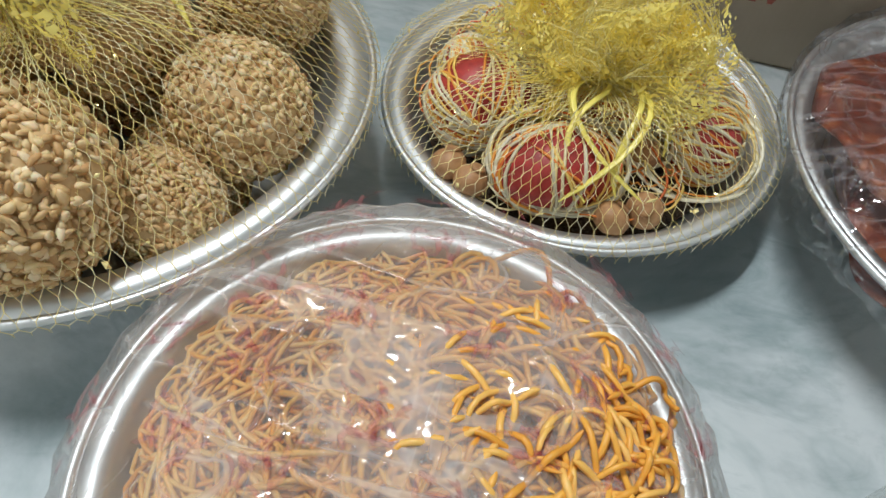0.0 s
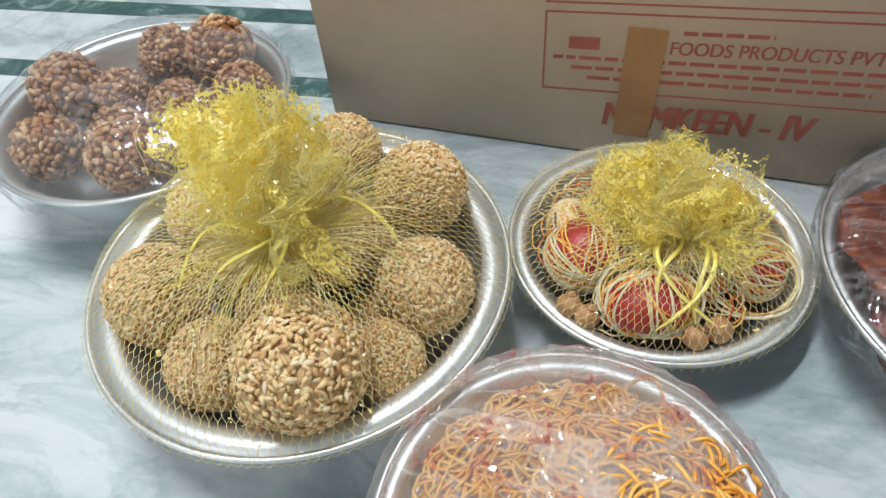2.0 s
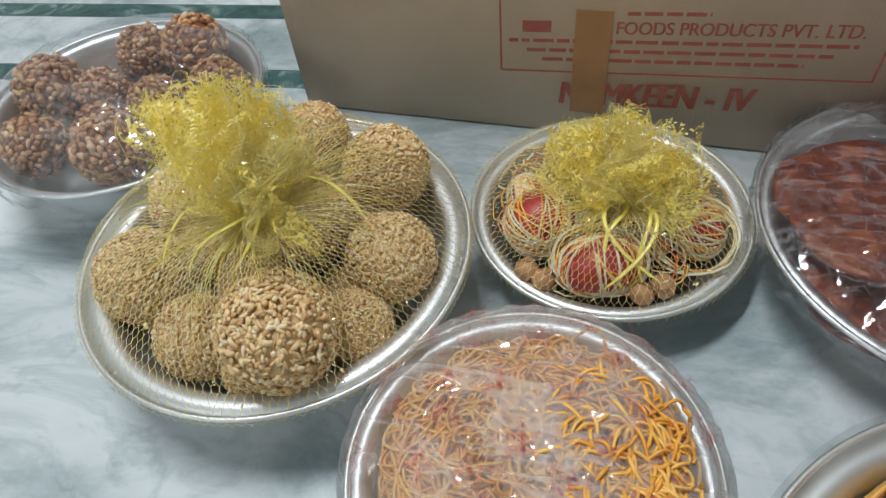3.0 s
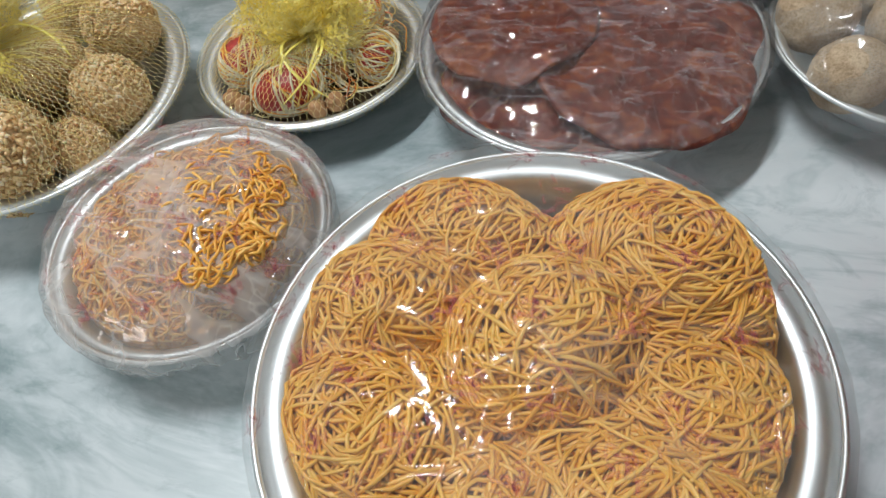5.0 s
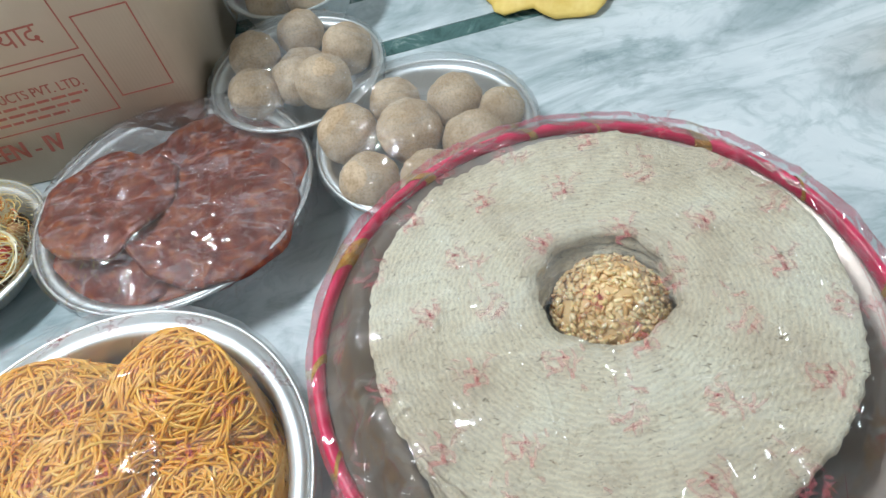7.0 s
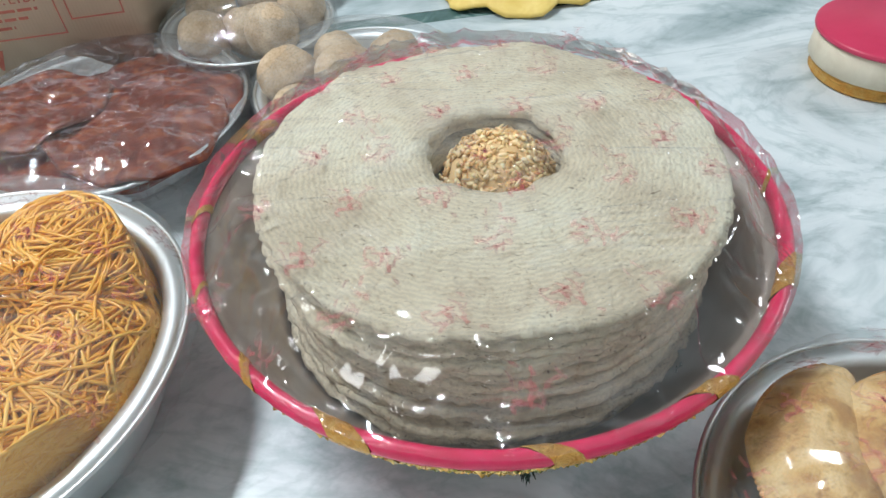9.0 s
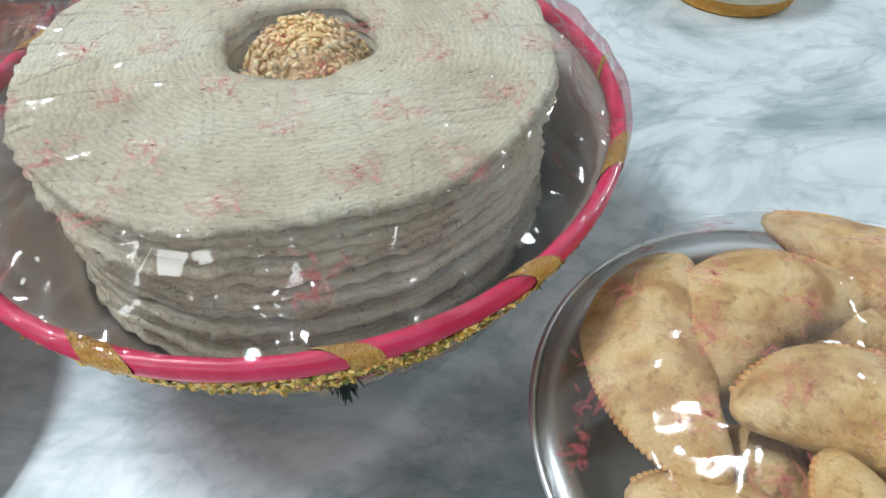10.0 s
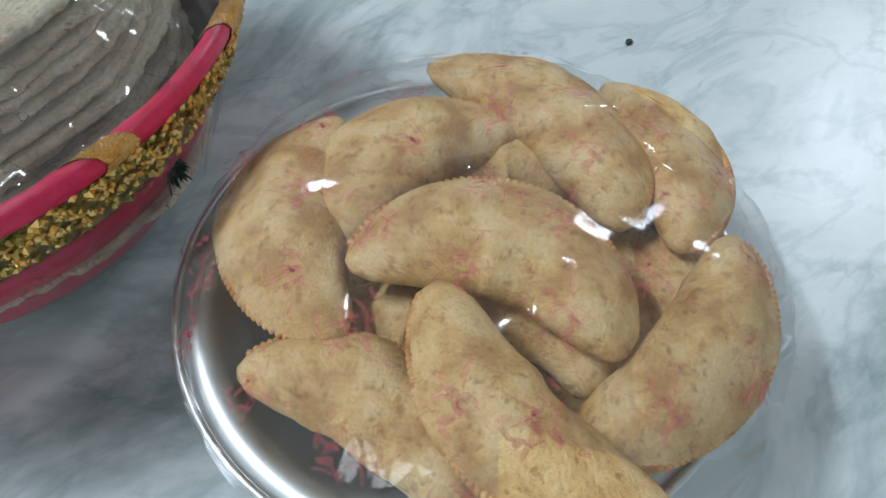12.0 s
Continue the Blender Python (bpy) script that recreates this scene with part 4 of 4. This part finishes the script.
M["glint"] = Mat("glitter", 0.2, 0.3, (1.0, 0.86, 0.4)).m
net_wrap(BOWLS["A"][0], 0.16, 0.068, (-0.357, -0.288), 0.14, 150, 32, 0.00019, (-0.384, -0.274, 0.178), (0.06, 0.05, 0.047), 21, "yellow glittery gift net gathered over the rice balls and tied", 150, 0.6, 4)
net_wrap(BOWLS["B2"][0], 0.118, 0.045, (-0.107, -0.165), 0.075, 112, 25, 0.00017, (-0.118, -0.148, 0.1), (0.056, 0.044, 0.03), 22, "yellow glittery gift net tied over the bowl of nuts", 110, 0.45, 13)


# ---- thread-wrapped nuts ----
def wound(at, r, squash, turn, k, loops=46):
    rng = np.random.default_rng(60 + k)
    ob = part("wrapped_nut", ball_mesh(r, 14, 22, 0.05, 8, squash, k), M["red_core"], None)
    ob.matrix_world = pose(*at, *turn)
    tagged(ob, "red nut wound with orange, yellow and white thread", "nut", "wrapped nuts")
    ps, pale = [], []
    for i in range(loops):
        ax = Vector((rng.normal(0, 0.5), rng.normal(0, 0.25), 1)).normalized() if i % 3 else Vector((1, rng.normal(0, 0.25), rng.normal(0, 0.2))).normalized()
        u = ax.orthogonal().normalized()
        w = ax.cross(u)
        p = []
        for j in range(25):
            b = 2 * math.pi * j / 24
            d = u * math.cos(b) + w * math.sin(b) + ax * rng.normal(0, 0.01)
            p.append((d.x * r * squash[0] * 1.03, d.y * r * squash[1] * 1.03, d.z * r * squash[2] * 1.03))
        (pale if i % 4 == 0 else ps).append(p)
    tagged(part("thread", tubes(ps, 0.00085, 4), M["thread_mix"], ob), "orange and yellow thread", "", "", "stuff")
    part("pale_thread", tubes(pale, 0.0011, 4), M["thread_pale"], ob, "pale cotton thread")


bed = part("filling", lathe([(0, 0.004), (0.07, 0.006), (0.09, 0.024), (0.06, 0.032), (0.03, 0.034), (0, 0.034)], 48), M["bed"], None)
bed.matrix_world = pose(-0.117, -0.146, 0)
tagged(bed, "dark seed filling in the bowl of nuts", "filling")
wound((-0.168, -0.182, 0.053), 0.031, (1, 0.9, 0.95), (0, 20, 30), 0)
wound((-0.118, -0.214, 0.05), 0.034, (1, 0.7, 0.9), (50, 0, 25), 1, 24)
wound((-0.078, -0.101, 0.052), 0.026, (1, 1, 0.9), (0, 0, 70), 2)
wound((-0.045, -0.16, 0.048), 0.026, (1, 0.8, 0.9), (20, 0, 110), 3)
wound((-0.15, -0.1, 0.05), 0.026, (1, 0.8, 0.9), (20, 20, 60), 4)
wound((-0.185, -0.145, 0.046), 0.022, (1, 0.9, 0.9), (60, 20, 100), 7)
wound((-0.1, -0.155, 0.048), 0.026, (1, 0.9, 0.9), (20, 20, 160), 5)
nut_mesh = mesh_from("betel_nut", *joined(ball_mesh(0.0098, 10, 16, 0.06, 8, (1, 1, 0.85)), (lathe([(0.004, 0.0078), (0.0045, 0.0092), (0.002, 0.0095), (0, 0.0085)], 12))), M["nut"])
for k, (x, y, z) in enumerate([(-0.172, -0.228, 0.048), (-0.158, -0.234, 0.046), (-0.083, -0.234, 0.047), (-0.068, -0.224, 0.048), (-0.075, -0.185, 0.05), (-0.14, -0.16, 0.05), (-0.19, -0.15, 0.044), (-0.04, -0.125, 0.046), (-0.19, -0.19, 0.046), (-0.13, -0.07, 0.045)]):
    ob = new("betel_nut", nut_mesh)
    ob.matrix_world = pose(x, y, z, 40 * (k % 3) - 30, 25 * (k % 2), 70 * k)
    tagged(ob, "small round tan betel nut", "nut", "betel nuts")
loose, pale_loops = [], []
rng_t = np.random.default_rng(77)
for k in range(210):
    a, q = rng_t.uniform(0, 6.28), math.sqrt(rng_t.uniform(0, 1)) * 0.08
    cx, cy, r0 = q * math.cos(a), q * math.sin(a), rng_t.uniform(0.012, 0.03)
    b0, span, tilt = rng_t.uniform(0, 6.28), rng_t.uniform(2.0, 5.5), rng_t.uniform(0, 0.8)
    p = []
    for j in range(22):
        b = b0 + span * j / 21
        x, y = cx + r0 * math.cos(b), cy + r0 * math.sin(b) * 0.8
        lim = 0.098 / max(math.hypot(x, y), 0.098)
        p.append((x * lim, y * lim, 0.052 + 0.012 * tilt * math.sin(b) + 0.008 * rng_t.normal(0, 0.15) - 0.12 * max(0, math.hypot(x, y) - 0.07)))
    (pale_loops if k % 5 == 0 else loose).append(p)
for cx, cy, r0, squeeze, n_loop in ((-0.001, -0.069, 0.036, 0.72, 9), (0.068, -0.03, 0.034, 0.9, 6), (-0.052, -0.04, 0.031, 0.85, 6)):
    for k in range(n_loop):
        b0, span, rr = rng_t.uniform(0, 6.28), rng_t.uniform(3.5, 6.0), r0 * rng_t.uniform(0.88, 1.06)
        ring = []
        for j in range(22):
            b = b0 + span * j / 21
            ring.append((cx + rr * math.cos(b), cy + rr * squeeze * math.sin(b), 0.058 + 0.011 * math.sin(b) + 0.002 * math.sin(3 * b + k)))
        (pale_loops if k % 2 else loose).append(ring)
th = part("loose_thread", tubes(loose, 0.0007, 4), M["thread_mix"], None)
th.matrix_world = pose(-0.117, -0.146, 0)
tagged(th, "loose loops of orange and yellow thread on the nuts", "thread", "", "stuff")
tp = part("pale_loop", tubes(pale_loops, 0.0014, 5, 0.5), M["thread_pale"], None)
tp.matrix_world = pose(-0.117, -0.146, 0)
tagged(tp, "pale curled ribbon loops lying on the nuts", "ribbon", "", "stuff")

# ---- decorated basket with flatbreads ----
BX, BY, BR, BH = 0.546, -0.436, 0.202, 0.15
basket = thing("decorated_bowl", (BX, BY, 0), "large bowl trimmed with red and gold ribbon and lace", "bowl")
outer = [(0, 0), (0.105, 0), (0.115, 0.004), (0.135, 0.03), (0.16, 0.075), (0.182, 0.115), (0.196, 0.145)]
part("body", lathe(outer + [(0.192, 0.146), (0.178, 0.115), (0.156, 0.076), (0.131, 0.034), (0.11, 0.01), (0, 0.008)], 128), M["steel_dull"], basket)
part("cloth_band", lathe([(0.1385, 0.03), (0.1625, 0.074), (0.176, 0.098), (0.174, 0.098), (0.161, 0.0745), (0.1365, 0.03)], 128), M["red_cloth"], basket, "red cloth band round the side")
PAIRS = 14
rng_w = np.random.default_rng(31)
WRAPS = np.cumsum(rng_w.uniform(0.6, 1.4, 2 * PAIRS) * np.tile([1.25, 0.75], PAIRS))
WRAPS = np.concatenate([[0.0], WRAPS]) / WRAPS[-1] * 2 * math.pi
for i in range(2 * PAIRS):
    a0, a1 = WRAPS[i], WRAPS[i + 1]
    red = i % 2 == 0
    if not red:
        a0, a1 = a0 + 0.06, a1 - 0.03
    else:
        a0, a1 = a0 - 0.03, a1 + 0.06
    v, f = [], []
    for j in range(11):
        for s in range(10):
            b = 2 * math.pi * s / 10
            a = a0 + (a1 - a0) * j / 10 + 0.045 * math.cos(b)
            rr = 0.0056 + (0.0 if red else 0.0008) + 0.0006 * noise.noise(Vector((a * 30, s * 0.8, i)))
            r = BR - 0.004 + rr * 0.85 * math.cos(b)
            v.append((r * math.cos(a), r * math.sin(a), BH - 0.001 + rr * 1.2 * math.sin(b)))
    for j in range(10):
        for s in range(10):
            f.append((j * 10 + s, j * 10 + (s + 1) % 10, (j + 1) * 10 + (s + 1) % 10, (j + 1) * 10 + s))
    part("ribbon_wrap", (v, f), M["red_cloth" if red else "gold"], basket, "" if red else "gold foil ribbon")
seq, n_s = [], 0
rng_s = np.random.default_rng(5)
for k in range(3000):
    a, q = rng_s.uniform(0, 2 * math.pi), rng_s.uniform(0, 1) ** 0.75
    r, z = 0.184 + 0.0165 * q, 0.106 + 0.037 * q
    c = np.array([r * math.cos(a), r * math.sin(a), z])
    t = np.array([-math.sin(a), math.cos(a), 0])
    u = np.array([0.35 * math.cos(a), 0.35 * math.sin(a), 1.0]) + rng_s.normal(0, 0.35, 3)
    s = rng_s.uniform(0.0013, 0.0031)
    n3 = np.cross(t, u) * s * 0.25
    seq.append(([c + t * s, c + u * s, c - t * s, c - u * s, c + n3 * 2, c - n3], [(0, 1, 4), (1, 2, 4), (2, 3, 4), (3, 0, 4), (1, 0, 5), (2, 1, 5), (3, 2, 5), (0, 3, 5)]))
tagged(part("sequin_lace", joined(*seq), M["sequin"], basket, "", False), "glittering gold and green sequin lace", "", "", "stuff")
part("lace_band", lathe([(0.179, 0.102), (0.1995, 0.144), (0.198, 0.145), (0.177, 0.102)], 128), M["lace"], basket, "gold-green woven lace band")


def bread(at, r, hole, tilt, k, thick=0.0095):
    prof = [(hole, 0.001), (hole + 0.004, -0.0002)] + [(hole + (r - hole) * q, 0.0) for q in (0.3, 0.6, 0.9)] + [(r, 0.0025), (r + 0.0008, thick * 0.5), (r - 0.001, thick * 0.9)]
    prof += [(hole + (r - hole) * q, thick) for q in (0.95, 0.85, 0.7, 0.55, 0.4, 0.25, 0.1)] + [(hole, thick - 0.002), (hole, 0.001)]
    v, f = lathe(prof, 200)
    for p in v:
        a = math.atan2(p[1], p[0])
        rr = math.hypot(p[0], p[1])
        edge = max(0.0, (rr - r * 0.8) / (r * 0.2))
        grow = 1 + 0.01 * math.sin(2 * a + k) + 0.03 * noise.noise(Vector((math.cos(a) * 2.2 + k * 5, math.sin(a) * 2.2, k))) + edge * 0.014 * noise.noise(Vector((math.cos(a) * 16, math.sin(a) * 16, k * 7.0))) + edge * 0.017 * noise.noise(Vector((math.cos(a) * 44, math.sin(a) * 40, p[2] * 300 + k)))
        if rr < hole * 1.3:
            grow += 0.1 * noise.noise(Vector((math.cos(a) * 3, math.sin(a) * 3, k * 4.0)))
        p[:2] *= grow
        near = max(0.0, 1 - (rr - hole) / (r - hole))
        p[0] += (0.006 + 0.002 * math.sin(k * 2.1)) * near
        p[1] += (0.006 + 0.002 * math.cos(k * 1.7)) * near
        p[2] += 0.0018 * noise.noise(Vector((p[0] * 30, p[1] * 30, k * 9.0))) + edge * (0.001 * math.sin(3 * a + 2 * k) + 0.0075 * noise.noise(Vector((math.cos(a) * 3, math.sin(a) * 3, k * 0.12))) + 0.0016 * noise.noise(Vector((math.cos(a) * 18, math.sin(a) * 18, k * 3.0))))
    ob = part("flatbread", (v, f), M["bread"], None)
    ob.matrix_world = pose(*at, *tilt)
    tagged(ob, "thick pale brown ring-shaped flatbread with a central hole", "bread", "stacked flatbreads")


rng_b = np.random.default_rng(12)
LAYERS = [0.148, 0.153, 0.147, 0.152, 0.149, 0.155, 0.147, 0.151, 0.146, 0.152, 0.149, 0.153, 0.156, 0.152, 0.157, 0.157]
for k, r in enumerate(LAYERS):
    bread((0.548 + rng_b.normal(0, 0.003), -0.437 - 0.0004 * (15 - k) + rng_b.normal(0, 0.003), 0.046 + 0.0089 * k), r - 0.003, 0.045, (rng_b.normal(0, 0.4) - 0.6, rng_b.normal(0, 0.4), 0), k, 0.0078)
rice_ball((0.557, -0.435, 0.157), 0.042, 4, "puffed rice ball set in the hole of the stacked breads")
rice_ball((0.552, -0.428, 0.083), 0.036, 5, "puffed rice ball deep in the hole of the stack")


def wrap_bag():
    """The clear bag round the decorated bowl: over the bread, out to the rim and under."""
    v, f = [], []
    segs = 170
    rows = []
    for q in np.linspace(0, 1, 26)[1:]:
        rows.append((0.163 * q, 0.1935 - 0.002 * q ** 4, 0.0012 * q ** 3))
    for q in np.linspace(0, 1, 12)[1:]:
        rows.append((0.163 + 0.041 * q, 0.1915 - 0.031 * q ** 0.9 - 0.008 * math.sin(math.pi * q), 0.0016 + 0.002 * math.sin(math.pi * q)))
    for q in np.linspace(0, 1, 14)[1:]:
        rows.append((0.204 - 0.053 * q, 0.160 - 0.125 * q, 0.0022))
    v.append((0, 0, 0.1935))
    for k, (r, z, amp) in enumerate(rows):
        for i in range(segs):
            a = 2 * math.pi * i / segs
            n = noise.noise(Vector((math.cos(a) * 5, math.sin(a) * 5, k * 0.13)))
            rip = math.sin(a * 29 + 4 * n) * 0.45 + noise.noise(Vector((math.cos(a) * 9, math.sin(a) * 9, k * 0.3)))
            pleat = max(0.0, 1 - 5 * abs(noise.noise(Vector((math.cos(a) * 6 + 3, math.sin(a) * 6, 0.4 + k * 0.01)))))
            slack = math.sin(math.pi * min(1, max(0, (k - 20) / 17)))
            rr = r + (amp * rip + 0.002 * pleat if k > 38 else 0) + (max(0, k - 36) * 0.0001)
            v.append((rr * math.cos(a), rr * math.sin(a), z + amp * (rip if k < 37 else 0.4 * rip) + 0.006 * pleat * slack))
    for i in range(segs):
        f.append((0, 1 + i, 1 + (i + 1) % segs))
    for k in range(len(rows) - 1):
        for i in range(segs):
            a, b = 1 + k * segs + i, 1 + k * segs + (i + 1) % segs
            f.append((a, a + segs, b + segs, b))
    ob = part("gift_bag", (v, f), M["film_print"], None)
    ob.matrix_world = pose(BX, BY, 0)
    sprigs(ob, v, 0.056, 0.2)
    tagged(ob, "clear printed plastic bag wrapped round the bread bowl", "plastic bag")


wrap_bag()


# ---- half-moon pastries ----
def pastry(at, span, rise, width, turn, k, label="golden fried half-moon pastry with a crimped edge"):
    n, m = 38, 22
    v, f = [], []
    bend = max(0.012, rise - width * 0.5)

    def line(q):
        return (q * span / 2, bend * (1 - q * q))

    def half(q):
        return width * 0.5 * max(0.0, 1 - abs(q) ** 2.0) ** 0.62 + 0.0035

    for i in range(n + 1):
        q = -1 + 2 * i / n
        cx, cy = line(q)
        slope = math.atan2(-4 * bend * q, span)
        w = half(q)
        hgt = width * 0.34 * max(0.0, 1 - abs(q) ** 2.2) ** 0.7 + 0.0025
        for j in range(m):
            b = 2 * math.pi * j / m
            y, z = math.cos(b), math.sin(b)
            z *= 1 - 0.72 * max(0.0, y) ** 2.0
            lump = 1 + 0.1 * noise.noise(Vector((q * 3 + k * 4, y * 1.4, z * 1.4 + k))) + 0.03 * noise.noise(Vector((q * 9 + k * 4, y * 4, z * 4 + k)))
            off = y * w * lump
            v.append((cx - off * math.sin(slope), cy + off * math.cos(slope), z * hgt * lump + 0.004 * noise.noise(Vector((q * 2, k * 3.0, 1.0)))))
    for i in range(n):
        for j in range(m):
            a, b = i * m + j, i * m + (j + 1) % m
            f.append((a, b, b + m, a + m))
    f.append(tuple(range(m))[::-1])
    f.append(tuple(n * m + j for j in range(m)))
    ob = part("pastry", (v, f), M["pastry"], None)
    ob.matrix_world = pose(*at, *turn)
    tagged(ob, label, "pastry", "half-moon pastries")
    beads = []
    cnt = 52
    base, bf = ball_mesh(0.0023, 5, 8)
    for i in range(cnt):
        q = -0.93 + 1.86 * i / (cnt - 1)
        cx, cy = line(q)
        slope = math.atan2(-4 * bend * q, span)
        w = half(q) - 0.002
        ang = slope + 0.55
        c, sn = math.cos(ang), math.sin(ang)
        p = base * np.array([0.95, 1.35, 1.0])
        beads.append((np.stack([p[:, 0] * c - p[:, 1] * sn + cx - w * math.sin(slope), p[:, 0] * sn + p[:, 1] * c + cy + w * math.cos(slope), p[:, 2]], 1), bf))
    part("crimped_edge", joined(*beads), M["crust"], ob, "browned crimped edge")


# two tips, the top of the curved edge, height
PASTRIES = [
    ((0.762, -0.566), (0.716, -0.7), (0.684, -0.613), 0.094),
    ((0.734, -0.655), (0.845, -0.62), (0.801, -0.569), 0.094),
    ((0.826, -0.545), (0.857, -0.699), (0.903, -0.609), 0.094),
    ((0.914, -0.602), (0.881, -0.718), (0.937, -0.687), 0.089),
    ((0.732, -0.676), (0.815, -0.76), (0.818, -0.66), 0.106),
    ((0.9, -0.729), (0.784, -0.781), (0.875, -0.79), 0.094),
    ((0.672, -0.699), (0.73, -0.787), (0.714, -0.705), 0.094),
    ((0.763, -0.703), (0.801, -0.828), (0.733, -0.732), 0.106),
    ((0.774, -0.689), (0.804, -0.763), (0.806, -0.723), 0.082),
    ((0.872, -0.69), (0.849, -0.749), (0.888, -0.725), 0.069),
    ((0.711, -0.702), (0.76, -0.721), (0.739, -0.695), 0.069),
    ((0.801, -0.632), (0.855, -0.657), (0.837, -0.621), 0.079),
    ((0.7, -0.7), (0.82, -0.72), (0.76, -0.66), 0.055),
    ((0.86, -0.64), (0.83, -0.76), (0.9, -0.7), 0.055),
    ((0.74, -0.74), (0.86, -0.7), (0.79, -0.67), 0.03),
    ((0.72, -0.64), (0.84, -0.62), (0.77, -0.58), 0.03),
    ((0.76, -0.78), (0.87, -0.76), (0.82, -0.72), 0.045),
]
for k, (p0, p1, apex, z) in enumerate(PASTRIES):
    p0, p1, apex = np.array(p0), np.array(p1), np.array(apex)
    if (p1 - p0)[0] * (apex - p0)[1] - (p1 - p0)[1] * (apex - p0)[0] < 0:
        p0, p1 = p1, p0
    d = p1 - p0
    ln = np.linalg.norm(d)
    rise = min(0.068, max(0.045, float(d[0] * (apex - p0)[1] - d[1] * (apex - p0)[0]) / ln))
    mid = (p0 + p1) / 2
    pastry((mid[0], mid[1], z), ln + 0.006, rise, min(0.058, rise * 0.98), (5 * math.sin(k * 2.0), 4 * math.cos(k * 1.3), math.degrees(math.atan2(d[1], d[0]))), k)
pastry_bag = cover("film_cover", (0.793, -0.679), 0.147, 0.076, 0.058, "film_bag", "clear printed plastic bag tented over the pastries", seed=17.0, power=4.2, crease=0.0045, skirt=0.05, taper=0.5, lumps=[(-0.06, -0.03, 0.05, 0.008), (0.01, -0.06, 0.05, 0.012), (0.06, 0.03, 0.05, 0.008), (-0.04, 0.06, 0.05, 0.008), (0.09, -0.05, 0.04, 0.006)])
sprigs(pastry_bag, [q.co[:] for q in pastry_bag.data.vertices], 0.046, 0.15)

# ---- things further off ----
tin = thing("round_box", (1.068, -0.09, 0), "round cream gift box with a pink lid and gold foot", "box")
part("body", lathe([(0, 0.018), (0.078, 0.018), (0.08, 0.02), (0.08, 0.052), (0.078, 0.053), (0, 0.053)], 64), M["cream"], tin)
part("lid", lathe([(0, 0.0535), (0.0815, 0.0535), (0.083, 0.055), (0.083, 0.059), (0.081, 0.0605), (0, 0.0605)], 64), M["pink"], tin, "flat pink lid")
part("foot", lathe([(0, 0.0), (0.072, 0.0), (0.075, 0.003), (0.072, 0.008), (0.076, 0.013), (0.074, 0.0175), (0, 0.0175)], 64), M["gold"], tin, "gold braid foot")
cloth_v, cloth_f = [], []
for i in range(25):
    for j in range(49):
        q, a = i / 24, 2 * math.pi * j / 48
        r = q * (0.13 + 0.008 * math.sin(7 * a) + 0.006 * math.sin(13 * a + 1))
        cloth_v.append((r * math.cos(a), r * math.sin(a), 0.004 + 0.035 * (1 - q ** 3) + 0.004 * math.sin(7 * a + 4 * q) * q))
for i in range(24):
    for j in range(48):
        b = i * 49 + j
        cloth_f.append((b, b + 1, b + 50, b + 49))
bundle = part("cloth", (cloth_v, cloth_f), M["yellow_cloth"], None)
bundle.matrix_world = pose(0.675, 0.252, 0)
md = bundle.modifiers.new("thick", "SOLIDIFY")
md.thickness = 0.004
tagged(bundle, "soft yellow cloth bundle lying on the marble", "cloth")

# ---- small things on the floor and tassels ----
def tassel(angle, r, z, k):
    rng = np.random.default_rng(500 + k)
    a = radians(angle)
    c = np.array([r * math.cos(a), r * math.sin(a), z])
    hairs = []
    for i in range(90):
        d = rng.normal(size=3) + np.array([math.cos(a), math.sin(a), -0.8])
        d /= np.linalg.norm(d)
        t = np.linspace(0, 1, 6)[:, None]
        hairs.append(c + rng.normal(0, 0.0025, 3) + d * t * rng.uniform(0.003, 0.009) + np.array([0, 0, -0.006]) * t ** 2)
    part("tassel", tubes(hairs, 0.0006, 3), M["dark_yarn"], basket, "small fuzzy black-green yarn tassel")


M["dark_yarn"] = thread("dark_yarn", [(0.0, (0.008, 0.012, 0.01)), (1.0, (0.02, 0.06, 0.04))], 0.8)
tassel(-44, 0.166, 0.085, 0)
tassel(-88, 0.166, 0.084, 1)

crumb = part("noodle_crumb", tubes([[(0.011 * math.sin(t) * 0.6, 0.016 * (t - 0.5), 0.0016) for t in np.linspace(0, 1, 9)]], 0.0013, 6), M["noodle_deep"], None)
crumb.matrix_world = pose(-0.42, -0.468, 0, 0, 0, 25)
tagged(crumb, "single broken noodle crumb lying on the marble", "crumb")
seed_ob = part("seed", ball_mesh(0.003, 8, 12, 0.1, 8, (1.3, 0.9, 0.6)), M["black"], None)
seed_ob.matrix_world = pose(1.032, -0.482, 0.0017, 0, 0, 30)
tagged(seed_ob, "tiny dark seed lying on the marble", "seed")
speck = part("husk", ball_mesh(0.0035, 8, 12, 0.2, 8, (1.6, 0.6, 0.4)), M["black"], None)
speck.matrix_world = pose(0.235, -0.305, 0.0014, 0, 0, 5)
tagged(speck, "tiny dark husk on the marble between bowls", "husk")
knob = part("dark_ball", ball_mesh(0.022, 14, 22, 0.08, 9, (1, 1, 0.8)), M["dark_core"], None)
knob.matrix_world = pose(-0.452, -0.522, 0.0172)
tagged(knob, "small dark brown lump lying on the marble", "sweet")

strap = part("strap", tubes([[(0.06 * t - 0.03, 0.006 * math.sin(4 * t), 0.003) for t in np.linspace(0, 1, 10)]], 0.006, 6, 0.45), M["black"], None)
strap.matrix_world = pose(-1.168, 0.232, 0, 0, 0, -33)
tagged(strap, "short flat black strap lying on the marble", "strap")
